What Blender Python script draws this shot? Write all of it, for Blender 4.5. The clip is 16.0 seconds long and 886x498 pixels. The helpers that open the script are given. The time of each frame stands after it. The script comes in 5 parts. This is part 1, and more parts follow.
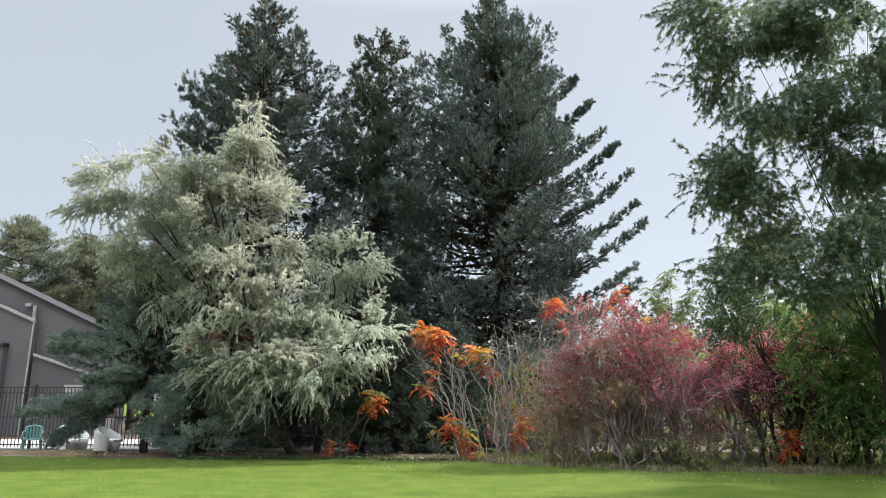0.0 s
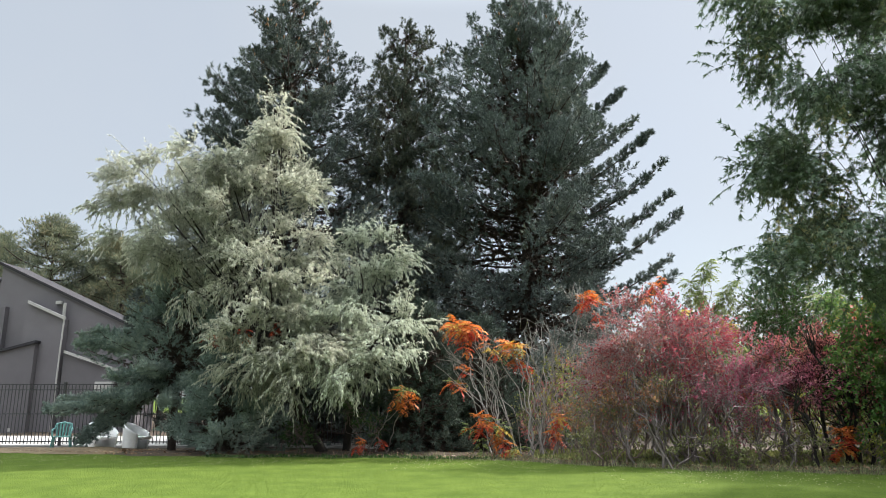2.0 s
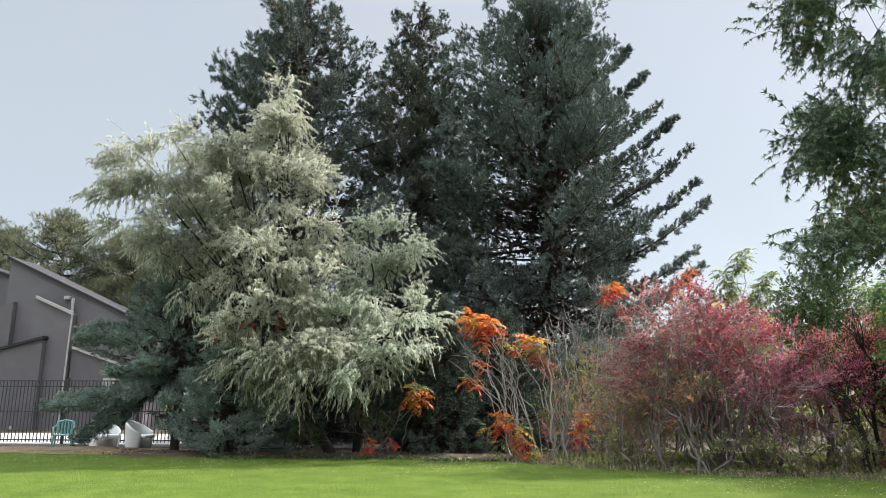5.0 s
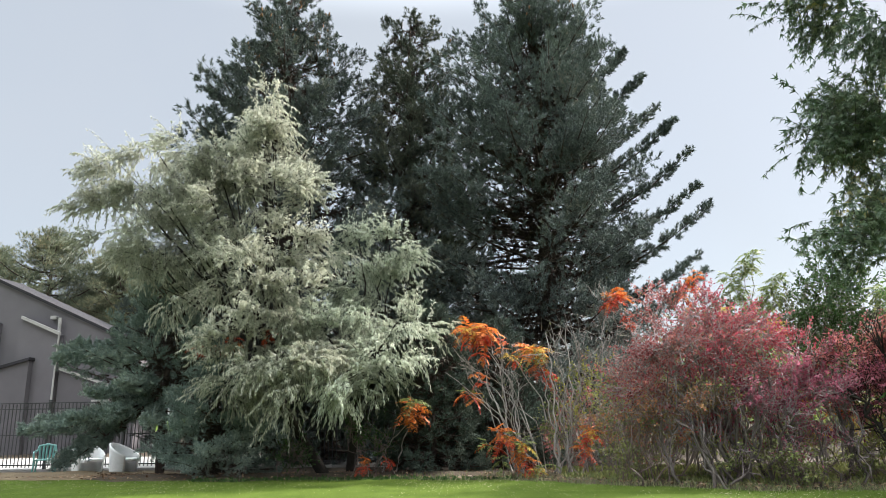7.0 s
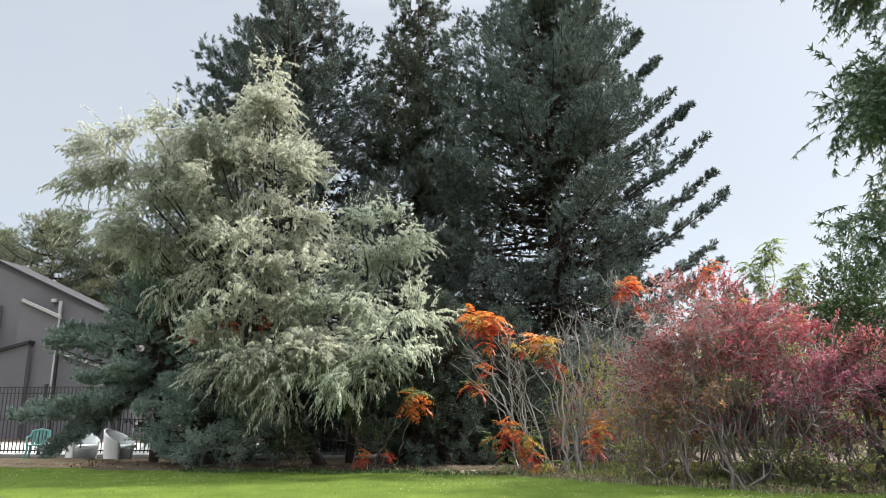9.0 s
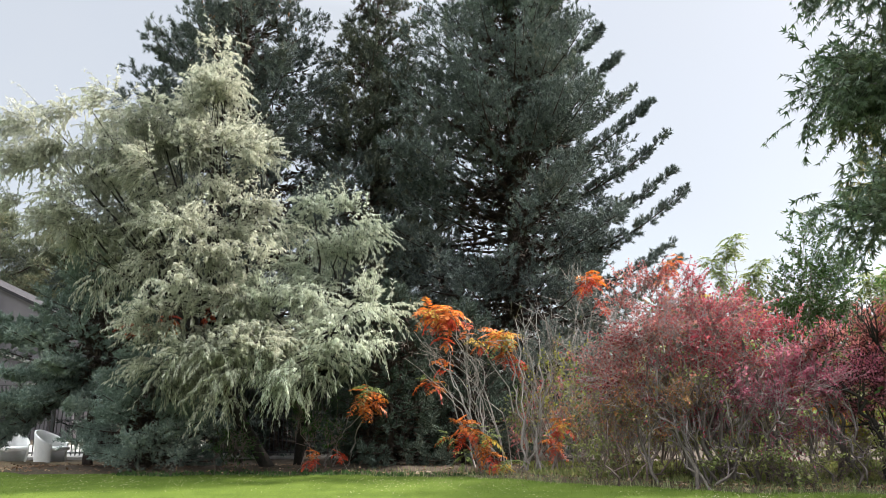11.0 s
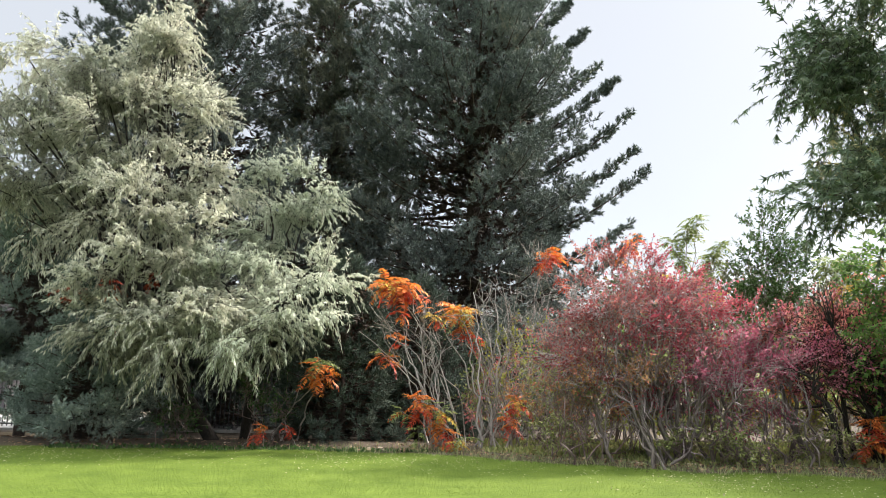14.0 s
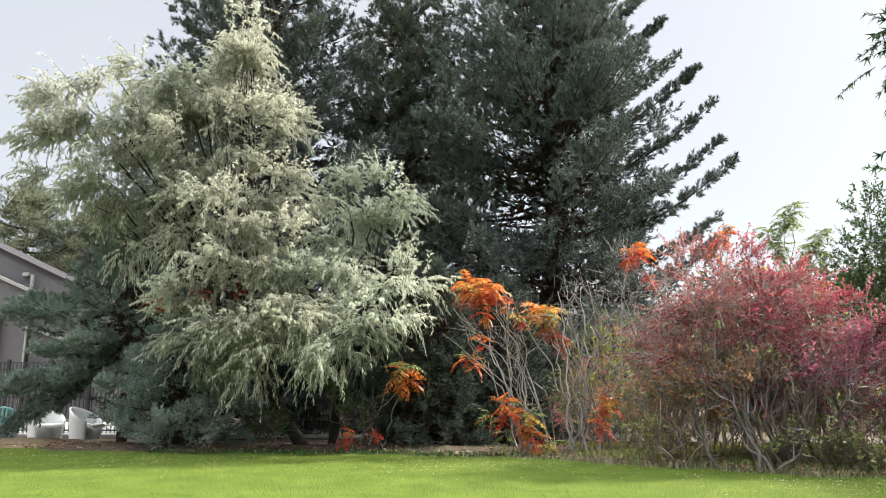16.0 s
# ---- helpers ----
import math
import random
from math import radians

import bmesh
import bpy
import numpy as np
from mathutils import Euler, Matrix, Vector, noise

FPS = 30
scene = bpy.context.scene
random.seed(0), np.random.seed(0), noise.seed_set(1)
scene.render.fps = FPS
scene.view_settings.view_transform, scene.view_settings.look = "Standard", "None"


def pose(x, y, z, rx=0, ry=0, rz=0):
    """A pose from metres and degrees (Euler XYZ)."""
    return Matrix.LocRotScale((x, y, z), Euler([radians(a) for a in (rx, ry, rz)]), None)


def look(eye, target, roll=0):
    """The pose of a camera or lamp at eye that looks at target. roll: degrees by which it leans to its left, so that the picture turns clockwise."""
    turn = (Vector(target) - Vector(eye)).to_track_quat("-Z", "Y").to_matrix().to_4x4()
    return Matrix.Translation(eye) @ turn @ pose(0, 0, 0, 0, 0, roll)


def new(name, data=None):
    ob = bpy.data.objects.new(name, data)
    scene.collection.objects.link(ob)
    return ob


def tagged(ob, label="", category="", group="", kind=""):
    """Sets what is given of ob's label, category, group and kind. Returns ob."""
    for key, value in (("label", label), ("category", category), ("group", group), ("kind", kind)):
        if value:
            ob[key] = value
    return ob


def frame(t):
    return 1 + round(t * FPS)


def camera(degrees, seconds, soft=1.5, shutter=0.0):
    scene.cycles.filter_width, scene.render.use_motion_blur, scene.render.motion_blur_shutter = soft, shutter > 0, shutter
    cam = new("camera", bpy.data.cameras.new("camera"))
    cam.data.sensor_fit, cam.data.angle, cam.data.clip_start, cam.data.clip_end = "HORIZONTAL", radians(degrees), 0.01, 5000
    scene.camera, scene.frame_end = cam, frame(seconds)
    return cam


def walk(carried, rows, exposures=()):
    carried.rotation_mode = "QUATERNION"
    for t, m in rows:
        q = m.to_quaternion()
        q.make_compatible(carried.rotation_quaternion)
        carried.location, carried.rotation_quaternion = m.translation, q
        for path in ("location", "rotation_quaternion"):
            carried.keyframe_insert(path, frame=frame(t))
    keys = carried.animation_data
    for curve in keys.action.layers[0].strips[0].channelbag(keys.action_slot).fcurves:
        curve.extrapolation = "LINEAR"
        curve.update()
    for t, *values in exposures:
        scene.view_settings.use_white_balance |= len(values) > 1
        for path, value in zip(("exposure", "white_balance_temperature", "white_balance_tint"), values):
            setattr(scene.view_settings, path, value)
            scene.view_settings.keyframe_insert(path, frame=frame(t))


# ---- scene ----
cam = camera(64.9, 16.0, soft=0.8)
PATH = [
    (0, (0.022, -0.007, 1.479), (0.023, 1.946, 1.909), 0.1),
    (0.5, (0.069, 0.158, 1.516), (0.07, 2.107, 1.963), 0.1),
    (1, (0.064, 0.282, 1.51), (0.04, 2.231, 1.955), 0.2),
    (1.5, (-0.065, 0.48, 1.502), (-0.117, 2.433, 1.928), 0.3),
    (2, (-0.14, 0.591, 1.491), (-0.21, 2.545, 1.91), -0.0),
    (2.5, (-0.125, 0.747, 1.468), (-0.21, 2.698, 1.898), -0.3),
    (3, (-0.055, 1.022, 1.488), (-0.167, 2.97, 1.926), -0.0),
    (3.5, (-0.066, 1.198, 1.488), (-0.196, 3.148, 1.913), 0.5),
    (4, (-0.15, 1.354, 1.494), (-0.264, 3.309, 1.9), 0.8),
    (6.5, (-0.194, 2.461, 1.512), (-0.306, 4.408, 1.953), -1.0),
    (7, (-0.178, 2.63, 1.48), (-0.281, 4.575, 1.934), -1.0),
    (7.5, (-0.096, 2.836, 1.517), (-0.203, 4.779, 1.98), -0.7),
    (8, (-0.073, 3.002, 1.515), (-0.2, 4.944, 1.976), -0.3),
    (8.5, (-0.153, 3.231, 1.531), (-0.289, 5.176, 1.975), -0.2),
    (9, (-0.168, 3.422, 1.532), (-0.294, 5.372, 1.957), -0.1),
    (9.5, (-0.154, 3.644, 1.498), (-0.248, 5.596, 1.922), 0.1),
    (9.7, (-0.145, 3.701, 1.467), (-0.22, 5.653, 1.896), 0.3),
    (11.8, (-0.28, 4.369, 1.482), (-0.273, 6.326, 1.896), -0.5),
    (12, (-0.311, 4.402, 1.479), (-0.329, 6.361, 1.881), -0.0),
    (12.5, (-0.238, 4.627, 1.444), (-0.306, 6.587, 1.839), 0.6),
    (13, (-0.193, 4.722, 1.419), (-0.238, 6.684, 1.805), 0.8),
    (13.5, (-0.219, 4.707, 1.412), (-0.179, 6.673, 1.78), 0.8),
    (14, (-0.237, 4.674, 1.44), (-0.116, 6.636, 1.804), 0.9),
    (14.5, (-0.265, 4.705, 1.449), (-0.128, 6.664, 1.83), 1.3),
    (15, (-0.318, 4.737, 1.445), (-0.25, 6.698, 1.833), 1.0),
    (15.5, (-0.339, 4.806, 1.416), (-0.369, 6.769, 1.796), 0.4),
    (16, (-0.344, 4.931, 1.388), (-0.44, 6.893, 1.764), 0.0),
]
EXPOSURES = [(0, 1.79, 6450, 11), (9.7, 1.92, 6550, 12), (12, 2.03, 6750, 13), (16, 2.09, 6800, 13)]
walk(cam, [(t, look(eye, target, roll)) for t, eye, target, roll in PATH], EXPOSURES)
# ---- light ----
SUN_EL, SUN_AZ = radians(38), radians(58)      # azimuth from +y towards +x
SKY, VEIL_LOW, VEIL_HIGH = 0.056, 3.75, 31.0
to_sun = Vector((math.sin(SUN_AZ) * math.cos(SUN_EL), math.cos(SUN_AZ) * math.cos(SUN_EL), math.sin(SUN_EL)))
sun = new("sun", bpy.data.lights.new("sun", "SUN"))
sun.data.energy, sun.data.angle, sun.data.color = 3.3, radians(4), (1.0, 0.95, 0.88)
sun.matrix_world = look(to_sun * 60, (0, 0, 0))
world = bpy.data.worlds.new("sky")
scene.world = world
world.use_nodes = True
wt = world.node_tree
sky = wt.nodes.new("ShaderNodeTexSky")
sky.sky_type, sky.sun_disc = "NISHITA", False
sky.sun_elevation, sky.sun_rotation = SUN_EL, SUN_AZ
sky.air_density, sky.dust_density, sky.ozone_density = 1.0, 1.2, 1.2
# thin high cloud: a pale veil over the sky's own colour, made far brighter overhead, above the view, as added fill
# light for shaded fronts
hsv = wt.nodes.new("ShaderNodeHueSaturation")
hsv.inputs["Saturation"].default_value = 1.0
sky_co = wt.nodes.new("ShaderNodeTexCoord")
parts_xyz = wt.nodes.new("ShaderNodeSeparateXYZ")
wt.links.new(sky_co.outputs["Generated"], parts_xyz.inputs["Vector"])
height = wt.nodes.new("ShaderNodeMapRange")
height.interpolation_type = "SMOOTHSTEP"
height.inputs["From Min"].default_value, height.inputs["From Max"].default_value = 0.51, 0.74
height.inputs["To Min"].default_value, height.inputs["To Max"].default_value = VEIL_LOW, VEIL_HIGH
wt.links.new(parts_xyz.outputs["Z"], height.inputs["Value"])
veil_colour = wt.nodes.new("ShaderNodeVectorMath")
veil_colour.operation = "SCALE"
veil_colour.inputs[0].default_value = (0.93, 1.0, 1.045)
wt.links.new(height.outputs["Result"], veil_colour.inputs["Scale"])
cloud_noise = wt.nodes.new("ShaderNodeTexNoise")
cloud_noise.inputs["Scale"].default_value, cloud_noise.inputs["Detail"].default_value = 1.6, 5
cloud_map = wt.nodes.new("ShaderNodeMapRange")
cloud_map.inputs["From Min"].default_value, cloud_map.inputs["From Max"].default_value = 0.3, 0.75
cloud_map.inputs["To Min"].default_value, cloud_map.inputs["To Max"].default_value = 0.66, 0.86
veil = wt.nodes.new("ShaderNodeMixRGB")
wt.links.new(cloud_noise.outputs["Fac"], cloud_map.inputs["Value"])
wt.links.new(cloud_map.outputs["Result"], veil.inputs["Fac"])
wt.links.new(sky.outputs["Color"], hsv.inputs["Color"])
wt.links.new(hsv.outputs["Color"], veil.inputs["Color1"])
wt.links.new(veil_colour.outputs["Vector"], veil.inputs["Color2"])
wt.links.new(veil.outputs["Color"], wt.nodes["Background"].inputs["Color"])
wt.nodes["Background"].inputs["Strength"].default_value = SKY

# ---- materials ----
def node_mat(name, rough=0.8, spec=0.3):
    m = bpy.data.materials.new(name)
    m.use_nodes = True
    b = m.node_tree.nodes["Principled BSDF"]
    b.inputs["Roughness"].default_value = rough
    b.inputs["Specular IOR Level"].default_value = spec
    return m, m.node_tree, b


def ramp_node(nt, stops):
    r = nt.nodes.new("ShaderNodeValToRGB")
    e = r.color_ramp.elements
    while len(e) < len(stops):
        e.new(0.5)
    for k, (p, c) in enumerate(stops):
        e[k].position, e[k].color = p, (*c, 1)
    return r


def leaf_mat(name, stops, glow=0.3, rough=0.55, spec=0.3, patch=1.2):
    """Leaves: each one takes its own tone from the ramp, shifted by slow patches through the crown."""
    m, nt, b = node_mat(name, rough, spec)
    src = nt.nodes.new("ShaderNodeNewGeometry").outputs["Random Per Island"]
    co = nt.nodes.new("ShaderNodeTexCoord")
    no = nt.nodes.new("ShaderNodeTexNoise")
    no.inputs["Scale"].default_value, no.inputs["Detail"].default_value = patch, 3
    nt.links.new(co.outputs["Object"], no.inputs["Vector"])
    add = nt.nodes.new("ShaderNodeMath")
    add.operation = "MULTIPLY_ADD"
    add.inputs[1].default_value = 0.55
    sub = nt.nodes.new("ShaderNodeMath")
    sub.operation = "MULTIPLY_ADD"
    sub.inputs[1].default_value, sub.inputs[2].default_value = 1.5, -0.52
    nt.links.new(no.outputs["Fac"], sub.inputs[0])
    nt.links.new(src, add.inputs[0])
    nt.links.new(sub.outputs[0], add.inputs[2])
    r = ramp_node(nt, stops)
    nt.links.new(add.outputs[0], r.inputs["Fac"])
    nt.links.new(r.outputs["Color"], b.inputs["Base Color"])
    if glow > 0:
        tr = nt.nodes.new("ShaderNodeBsdfTranslucent")
        mix = nt.nodes.new("ShaderNodeMixShader")
        mix.inputs["Fac"].default_value = glow
        nt.links.new(r.outputs["Color"], tr.inputs["Color"])
        nt.links.new(b.outputs["BSDF"], mix.inputs[1])
        nt.links.new(tr.outputs["BSDF"], mix.inputs[2])
        nt.links.new(mix.outputs[0], nt.nodes["Material Output"].inputs["Surface"])
    return m


def rough_mat(name, c1, c2, scale=8.0, rough=0.85, bump=0.4, fine=60.0, spec=0.2, stretch=(1, 1, 1), metal=0.0):
    """A solid surface mottled at two scales, with a fine relief."""
    m, nt, b = node_mat(name, rough, spec)
    b.inputs["Metallic"].default_value = metal
    co = nt.nodes.new("ShaderNodeTexCoord")
    mp = nt.nodes.new("ShaderNodeMapping")
    mp.inputs["Scale"].default_value = stretch
    nt.links.new(co.outputs["Object"], mp.inputs["Vector"])
    n1, n2 = nt.nodes.new("ShaderNodeTexNoise"), nt.nodes.new("ShaderNodeTexNoise")
    n1.inputs["Scale"].default_value, n1.inputs["Detail"].default_value = scale, 4
    n2.inputs["Scale"].default_value, n2.inputs["Detail"].default_value = fine, 3
    mixf = nt.nodes.new("ShaderNodeMath")
    mixf.operation = "MULTIPLY_ADD"
    mixf.inputs[1].default_value = 0.5
    half = nt.nodes.new("ShaderNodeMath")
    half.operation = "MULTIPLY"
    half.inputs[1].default_value = 0.5
    for n in (n1, n2):
        nt.links.new(mp.outputs["Vector"], n.inputs["Vector"])
    nt.links.new(n2.outputs["Fac"], half.inputs[0])
    nt.links.new(n1.outputs["Fac"], mixf.inputs[0])
    nt.links.new(half.outputs[0], mixf.inputs[2])
    r = ramp_node(nt, [(0.3, c1), (0.7, c2)])
    nt.links.new(mixf.outputs[0], r.inputs["Fac"])
    nt.links.new(r.outputs["Color"], b.inputs["Base Color"])
    bp = nt.nodes.new("ShaderNodeBump")
    bp.inputs["Strength"].default_value, bp.inputs["Distance"].default_value = bump, 0.02
    nt.links.new(n2.outputs["Fac"], bp.inputs["Height"])
    nt.links.new(bp.outputs["Normal"], b.inputs["Normal"])
    return m


M_SPRUCE = leaf_mat("spruce_needles", [(0.0, (0.034, 0.046, 0.044)), (0.45, (0.118, 0.144, 0.134)), (0.8, (0.20, 0.232, 0.21)), (1.0, (0.255, 0.255, 0.20))], 0.0, 0.85, 0.08, patch=0.5)
M_SPRUCE2 = leaf_mat("spruce_needles_green", [(0.0, (0.030, 0.038, 0.033)), (0.5, (0.098, 0.114, 0.092)), (1.0, (0.185, 0.18, 0.125))], 0.0, 0.85, 0.08, patch=0.5)
M_SPRUCE_DARK = leaf_mat("dark_spruce_needles", [(0.0, (0.030, 0.040, 0.038)), (0.45, (0.096, 0.116, 0.108)), (0.8, (0.155, 0.18, 0.165)), (1.0, (0.205, 0.19, 0.145))], 0.0, 0.85, 0.08, patch=0.5)
# Needles for spruces in shade: the dark shade is put into their colour.
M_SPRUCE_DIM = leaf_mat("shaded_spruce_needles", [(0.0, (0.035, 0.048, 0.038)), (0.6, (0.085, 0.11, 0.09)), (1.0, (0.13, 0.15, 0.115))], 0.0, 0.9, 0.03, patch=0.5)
M_BLUE = leaf_mat("blue_spruce_needles", [(0.0, (0.08, 0.11, 0.098)), (0.5, (0.19, 0.245, 0.21)), (1.0, (0.31, 0.35, 0.29))], 0.0, 0.85, 0.08, patch=0.6)
M_OLIVE = leaf_mat("silver_leaves", [(0.0, (0.25, 0.258, 0.198)), (0.4, (0.42, 0.427, 0.335)), (0.75, (0.515, 0.525, 0.42)), (1.0, (0.585, 0.585, 0.47))], 0.6, 0.6, 0.15, patch=0.7)
M_OLIVE2 = leaf_mat("silver_leaves_pale", [(0.0, (0.28, 0.315, 0.235)), (0.4, (0.45, 0.485, 0.375)), (0.75, (0.56, 0.60, 0.48)), (1.0, (0.65, 0.68, 0.55))], 0.58, 0.6, 0.15, patch=0.7)
M_MAPLE = leaf_mat("maple_leaves", [(0.0, (0.034, 0.062, 0.036)), (0.5, (0.078, 0.120, 0.068)), (0.85, (0.132, 0.172, 0.09)), (1.0, (0.27, 0.25, 0.10))], 0.45, 0.45, 0.35, patch=0.6)
M_GREEN = leaf_mat("shrub_leaves_green", [(0.0, (0.040, 0.088, 0.026)), (0.5, (0.088, 0.170, 0.045)), (0.9, (0.17, 0.25, 0.065)), (1.0, (0.34, 0.33, 0.085))], 0.4, 0.65, 0.1, patch=0.9)
M_DARKGREEN = leaf_mat("shrub_leaves_dark", [(0.0, (0.02, 0.05, 0.015)), (0.6, (0.05, 0.10, 0.03)), (1.0, (0.10, 0.16, 0.05))], 0.25, 0.65, 0.1)
M_RED = leaf_mat("shrub_leaves_red", [(0.0, (0.10, 0.020, 0.026)), (0.35, (0.31, 0.052, 0.075)), (0.65, (0.43, 0.10, 0.12)), (0.88, (0.49, 0.20, 0.19)), (1.0, (0.38, 0.28, 0.14))], 0.45, 0.65, 0.1, patch=1.0)
M_PINK = leaf_mat("shrub_leaves_pink", [(0.0, (0.13, 0.032, 0.055)), (0.5, (0.35, 0.095, 0.145)), (1.0, (0.50, 0.23, 0.27))], 0.45, 0.65, 0.1, patch=1.2)
M_MAROON = leaf_mat("shrub_leaves_maroon", [(0.0, (0.11, 0.035, 0.034)), (0.5, (0.32, 0.095, 0.095)), (0.85, (0.46, 0.20, 0.17)), (1.0, (0.38, 0.28, 0.13))], 0.5, 0.65, 0.1, patch=1.2)
M_RUSSET = leaf_mat("shrub_leaves_russet", [(0.0, (0.13, 0.065, 0.042)), (0.4, (0.27, 0.20, 0.09)), (0.7, (0.43, 0.18, 0.10)), (1.0, (0.50, 0.17, 0.14))], 0.4, 0.65, 0.1, patch=1.6)
M_YELLOW = leaf_mat("shrub_leaves_yellow_green", [(0.0, (0.14, 0.17, 0.03)), (0.5, (0.26, 0.29, 0.06)), (1.0, (0.42, 0.36, 0.07))], 0.35, 0.65, 0.1)
M_OLIVEDRAB = leaf_mat("shrub_leaves_drab", [(0.0, (0.10, 0.125, 0.045)), (0.5, (0.21, 0.24, 0.088)), (1.0, (0.35, 0.33, 0.125))], 0.3, 0.65, 0.1)
M_PINE = leaf_mat("far_pine_needles", [(0.0, (0.06, 0.075, 0.052)), (0.5, (0.135, 0.155, 0.102)), (1.0, (0.26, 0.23, 0.135))], 0.25, 0.85, 0.1, patch=0.4)
M_FAR = leaf_mat("far_tree_leaves", [(0.0, (0.05, 0.06, 0.035)), (0.6, (0.10, 0.11, 0.065)), (1.0, (0.18, 0.15, 0.08))], 0.15, 0.7, 0.2, patch=0.3)
M_SUMAC_R = leaf_mat("sumac_red", [(0.0, (0.24, 0.022, 0.018)), (0.5, (0.48, 0.065, 0.03)), (1.0, (0.62, 0.17, 0.05))], 0.4, 0.5, 0.3, patch=2.5)
M_SUMAC_O = leaf_mat("sumac_orange", [(0.0, (0.34, 0.055, 0.02)), (0.5, (0.56, 0.17, 0.035)), (1.0, (0.64, 0.34, 0.06))], 0.4, 0.5, 0.3, patch=2.5)
M_SUMAC_Y = leaf_mat("sumac_yellow", [(0.0, (0.16, 0.20, 0.04)), (0.45, (0.50, 0.37, 0.06)), (1.0, (0.58, 0.22, 0.04))], 0.4, 0.5, 0.3, patch=2.5)
M_SUMAC_G = leaf_mat("sumac_green", [(0.0, (0.09, 0.13, 0.04)), (0.6, (0.20, 0.25, 0.08)), (1.0, (0.40, 0.35, 0.09))], 0.4, 0.5, 0.3, patch=2.5)
M_GRASS = leaf_mat("grass_blades", [(0.0, (0.048, 0.080, 0.012)), (0.5, (0.086, 0.128, 0.022)), (0.95, (0.118, 0.158, 0.032)), (1.0, (0.17, 0.175, 0.06))], 0.5, 0.9, 0.03, patch=0.35)
M_DRYGRASS = leaf_mat("dry_grass", [(0.0, (0.10, 0.14, 0.05)), (0.5, (0.20, 0.23, 0.10)), (1.0, (0.40, 0.36, 0.23))], 0.2, 0.7, 0.2)
M_LITTER = leaf_mat("fallen_leaves", [(0.0, (0.07, 0.04, 0.022)), (0.5, (0.19, 0.11, 0.06)), (0.8, (0.32, 0.22, 0.14)), (1.0, (0.46, 0.40, 0.33))], 0.1, 0.7, 0.25)
M_PETAL = leaf_mat("fallen_pale_leaves", [(0.0, (0.12, 0.12, 0.06)), (0.5, (0.20, 0.19, 0.11)), (1.0, (0.32, 0.30, 0.22))], 0.2, 0.6, 0.3)
M_BARK = rough_mat("spruce_bark", (0.028, 0.021, 0.018), (0.085, 0.064, 0.052), 5, 0.95, 0.8, 40, stretch=(1, 1, 0.25))
M_DARKBARK = rough_mat("dark_bark", (0.012, 0.010, 0.009), (0.04, 0.033, 0.028), 6, 0.95, 0.8, 40, stretch=(1, 1, 0.25))
M_GREYBARK = rough_mat("grey_bark", (0.12, 0.11, 0.10), (0.33, 0.30, 0.275), 6, 0.9, 0.5, 50, stretch=(1, 1, 0.3))
M_TWIG = rough_mat("twig_bark", (0.10, 0.07, 0.065), (0.24, 0.18, 0.165), 6, 0.9, 0.3, 50)
M_PALETWIG = rough_mat("pale_twig_bark", (0.13, 0.105, 0.105), (0.34, 0.28, 0.28), 6, 0.85, 0.3, 50)
M_SHRUBBARK = rough_mat("shrub_bark", (0.05, 0.042, 0.036), (0.19, 0.16, 0.14), 7, 0.9, 0.5, 50, stretch=(1, 1, 0.3))
M_CONE = rough_mat("spruce_cone", (0.10, 0.055, 0.03), (0.26, 0.16, 0.09), 30, 0.85, 0.6, 90)
M_STUCCO = rough_mat("grey_stucco", (0.108, 0.099, 0.106), (0.14, 0.13, 0.138), 1.2, 0.92, 0.35, 90)
M_STUCCO2 = rough_mat("dark_grey_stucco", (0.094, 0.087, 0.092), (0.122, 0.113, 0.12), 1.2, 0.92, 0.35, 90)
M_ROOF = rough_mat("dark_roofing", (0.020, 0.019, 0.021), (0.04, 0.038, 0.042), 3, 0.9, 0.5, 60)
M_TRIM = rough_mat("weathered_white_trim", (0.26, 0.25, 0.24), (0.40, 0.385, 0.36), 4, 0.6, 0.1, 60)
M_IRON = rough_mat("black_painted_iron", (0.012, 0.012, 0.013), (0.03, 0.03, 0.032), 10, 0.4, 0.1, 80, 0.5)
M_CONCRETE = rough_mat("pale_concrete", (0.27, 0.26, 0.24), (0.40, 0.385, 0.36), 2.5, 0.85, 0.3, 70)
M_GREENPLASTIC = rough_mat("teal_green_plastic", (0.075, 0.20, 0.18), (0.11, 0.26, 0.235), 5, 0.45, 0.05, 60, 0.4)
M_WHITEPLASTIC = rough_mat("white_plastic", (0.60, 0.60, 0.58), (0.78, 0.78, 0.76), 5, 0.4, 0.05, 60, 0.4)
M_GLASS = rough_mat("dark_window_glass", (0.02, 0.022, 0.025), (0.03, 0.033, 0.036), 2, 0.08, 0.0, 20, 0.6)
M_SOIL = rough_mat("leaf_litter_soil", (0.026, 0.020, 0.014), (0.088, 0.065, 0.046), 3.0, 0.95, 1.0, 45)
M_DIRT = rough_mat("bare_dirt", (0.085, 0.062, 0.038), (0.18, 0.135, 0.082), 2.0, 0.95, 0.8, 45)
M_LAWN = rough_mat("lawn_turf", (0.036, 0.060, 0.010), (0.090, 0.124, 0.023), 1.6, 0.95, 0.9, 26, 0.04)

# ---- building helpers ----


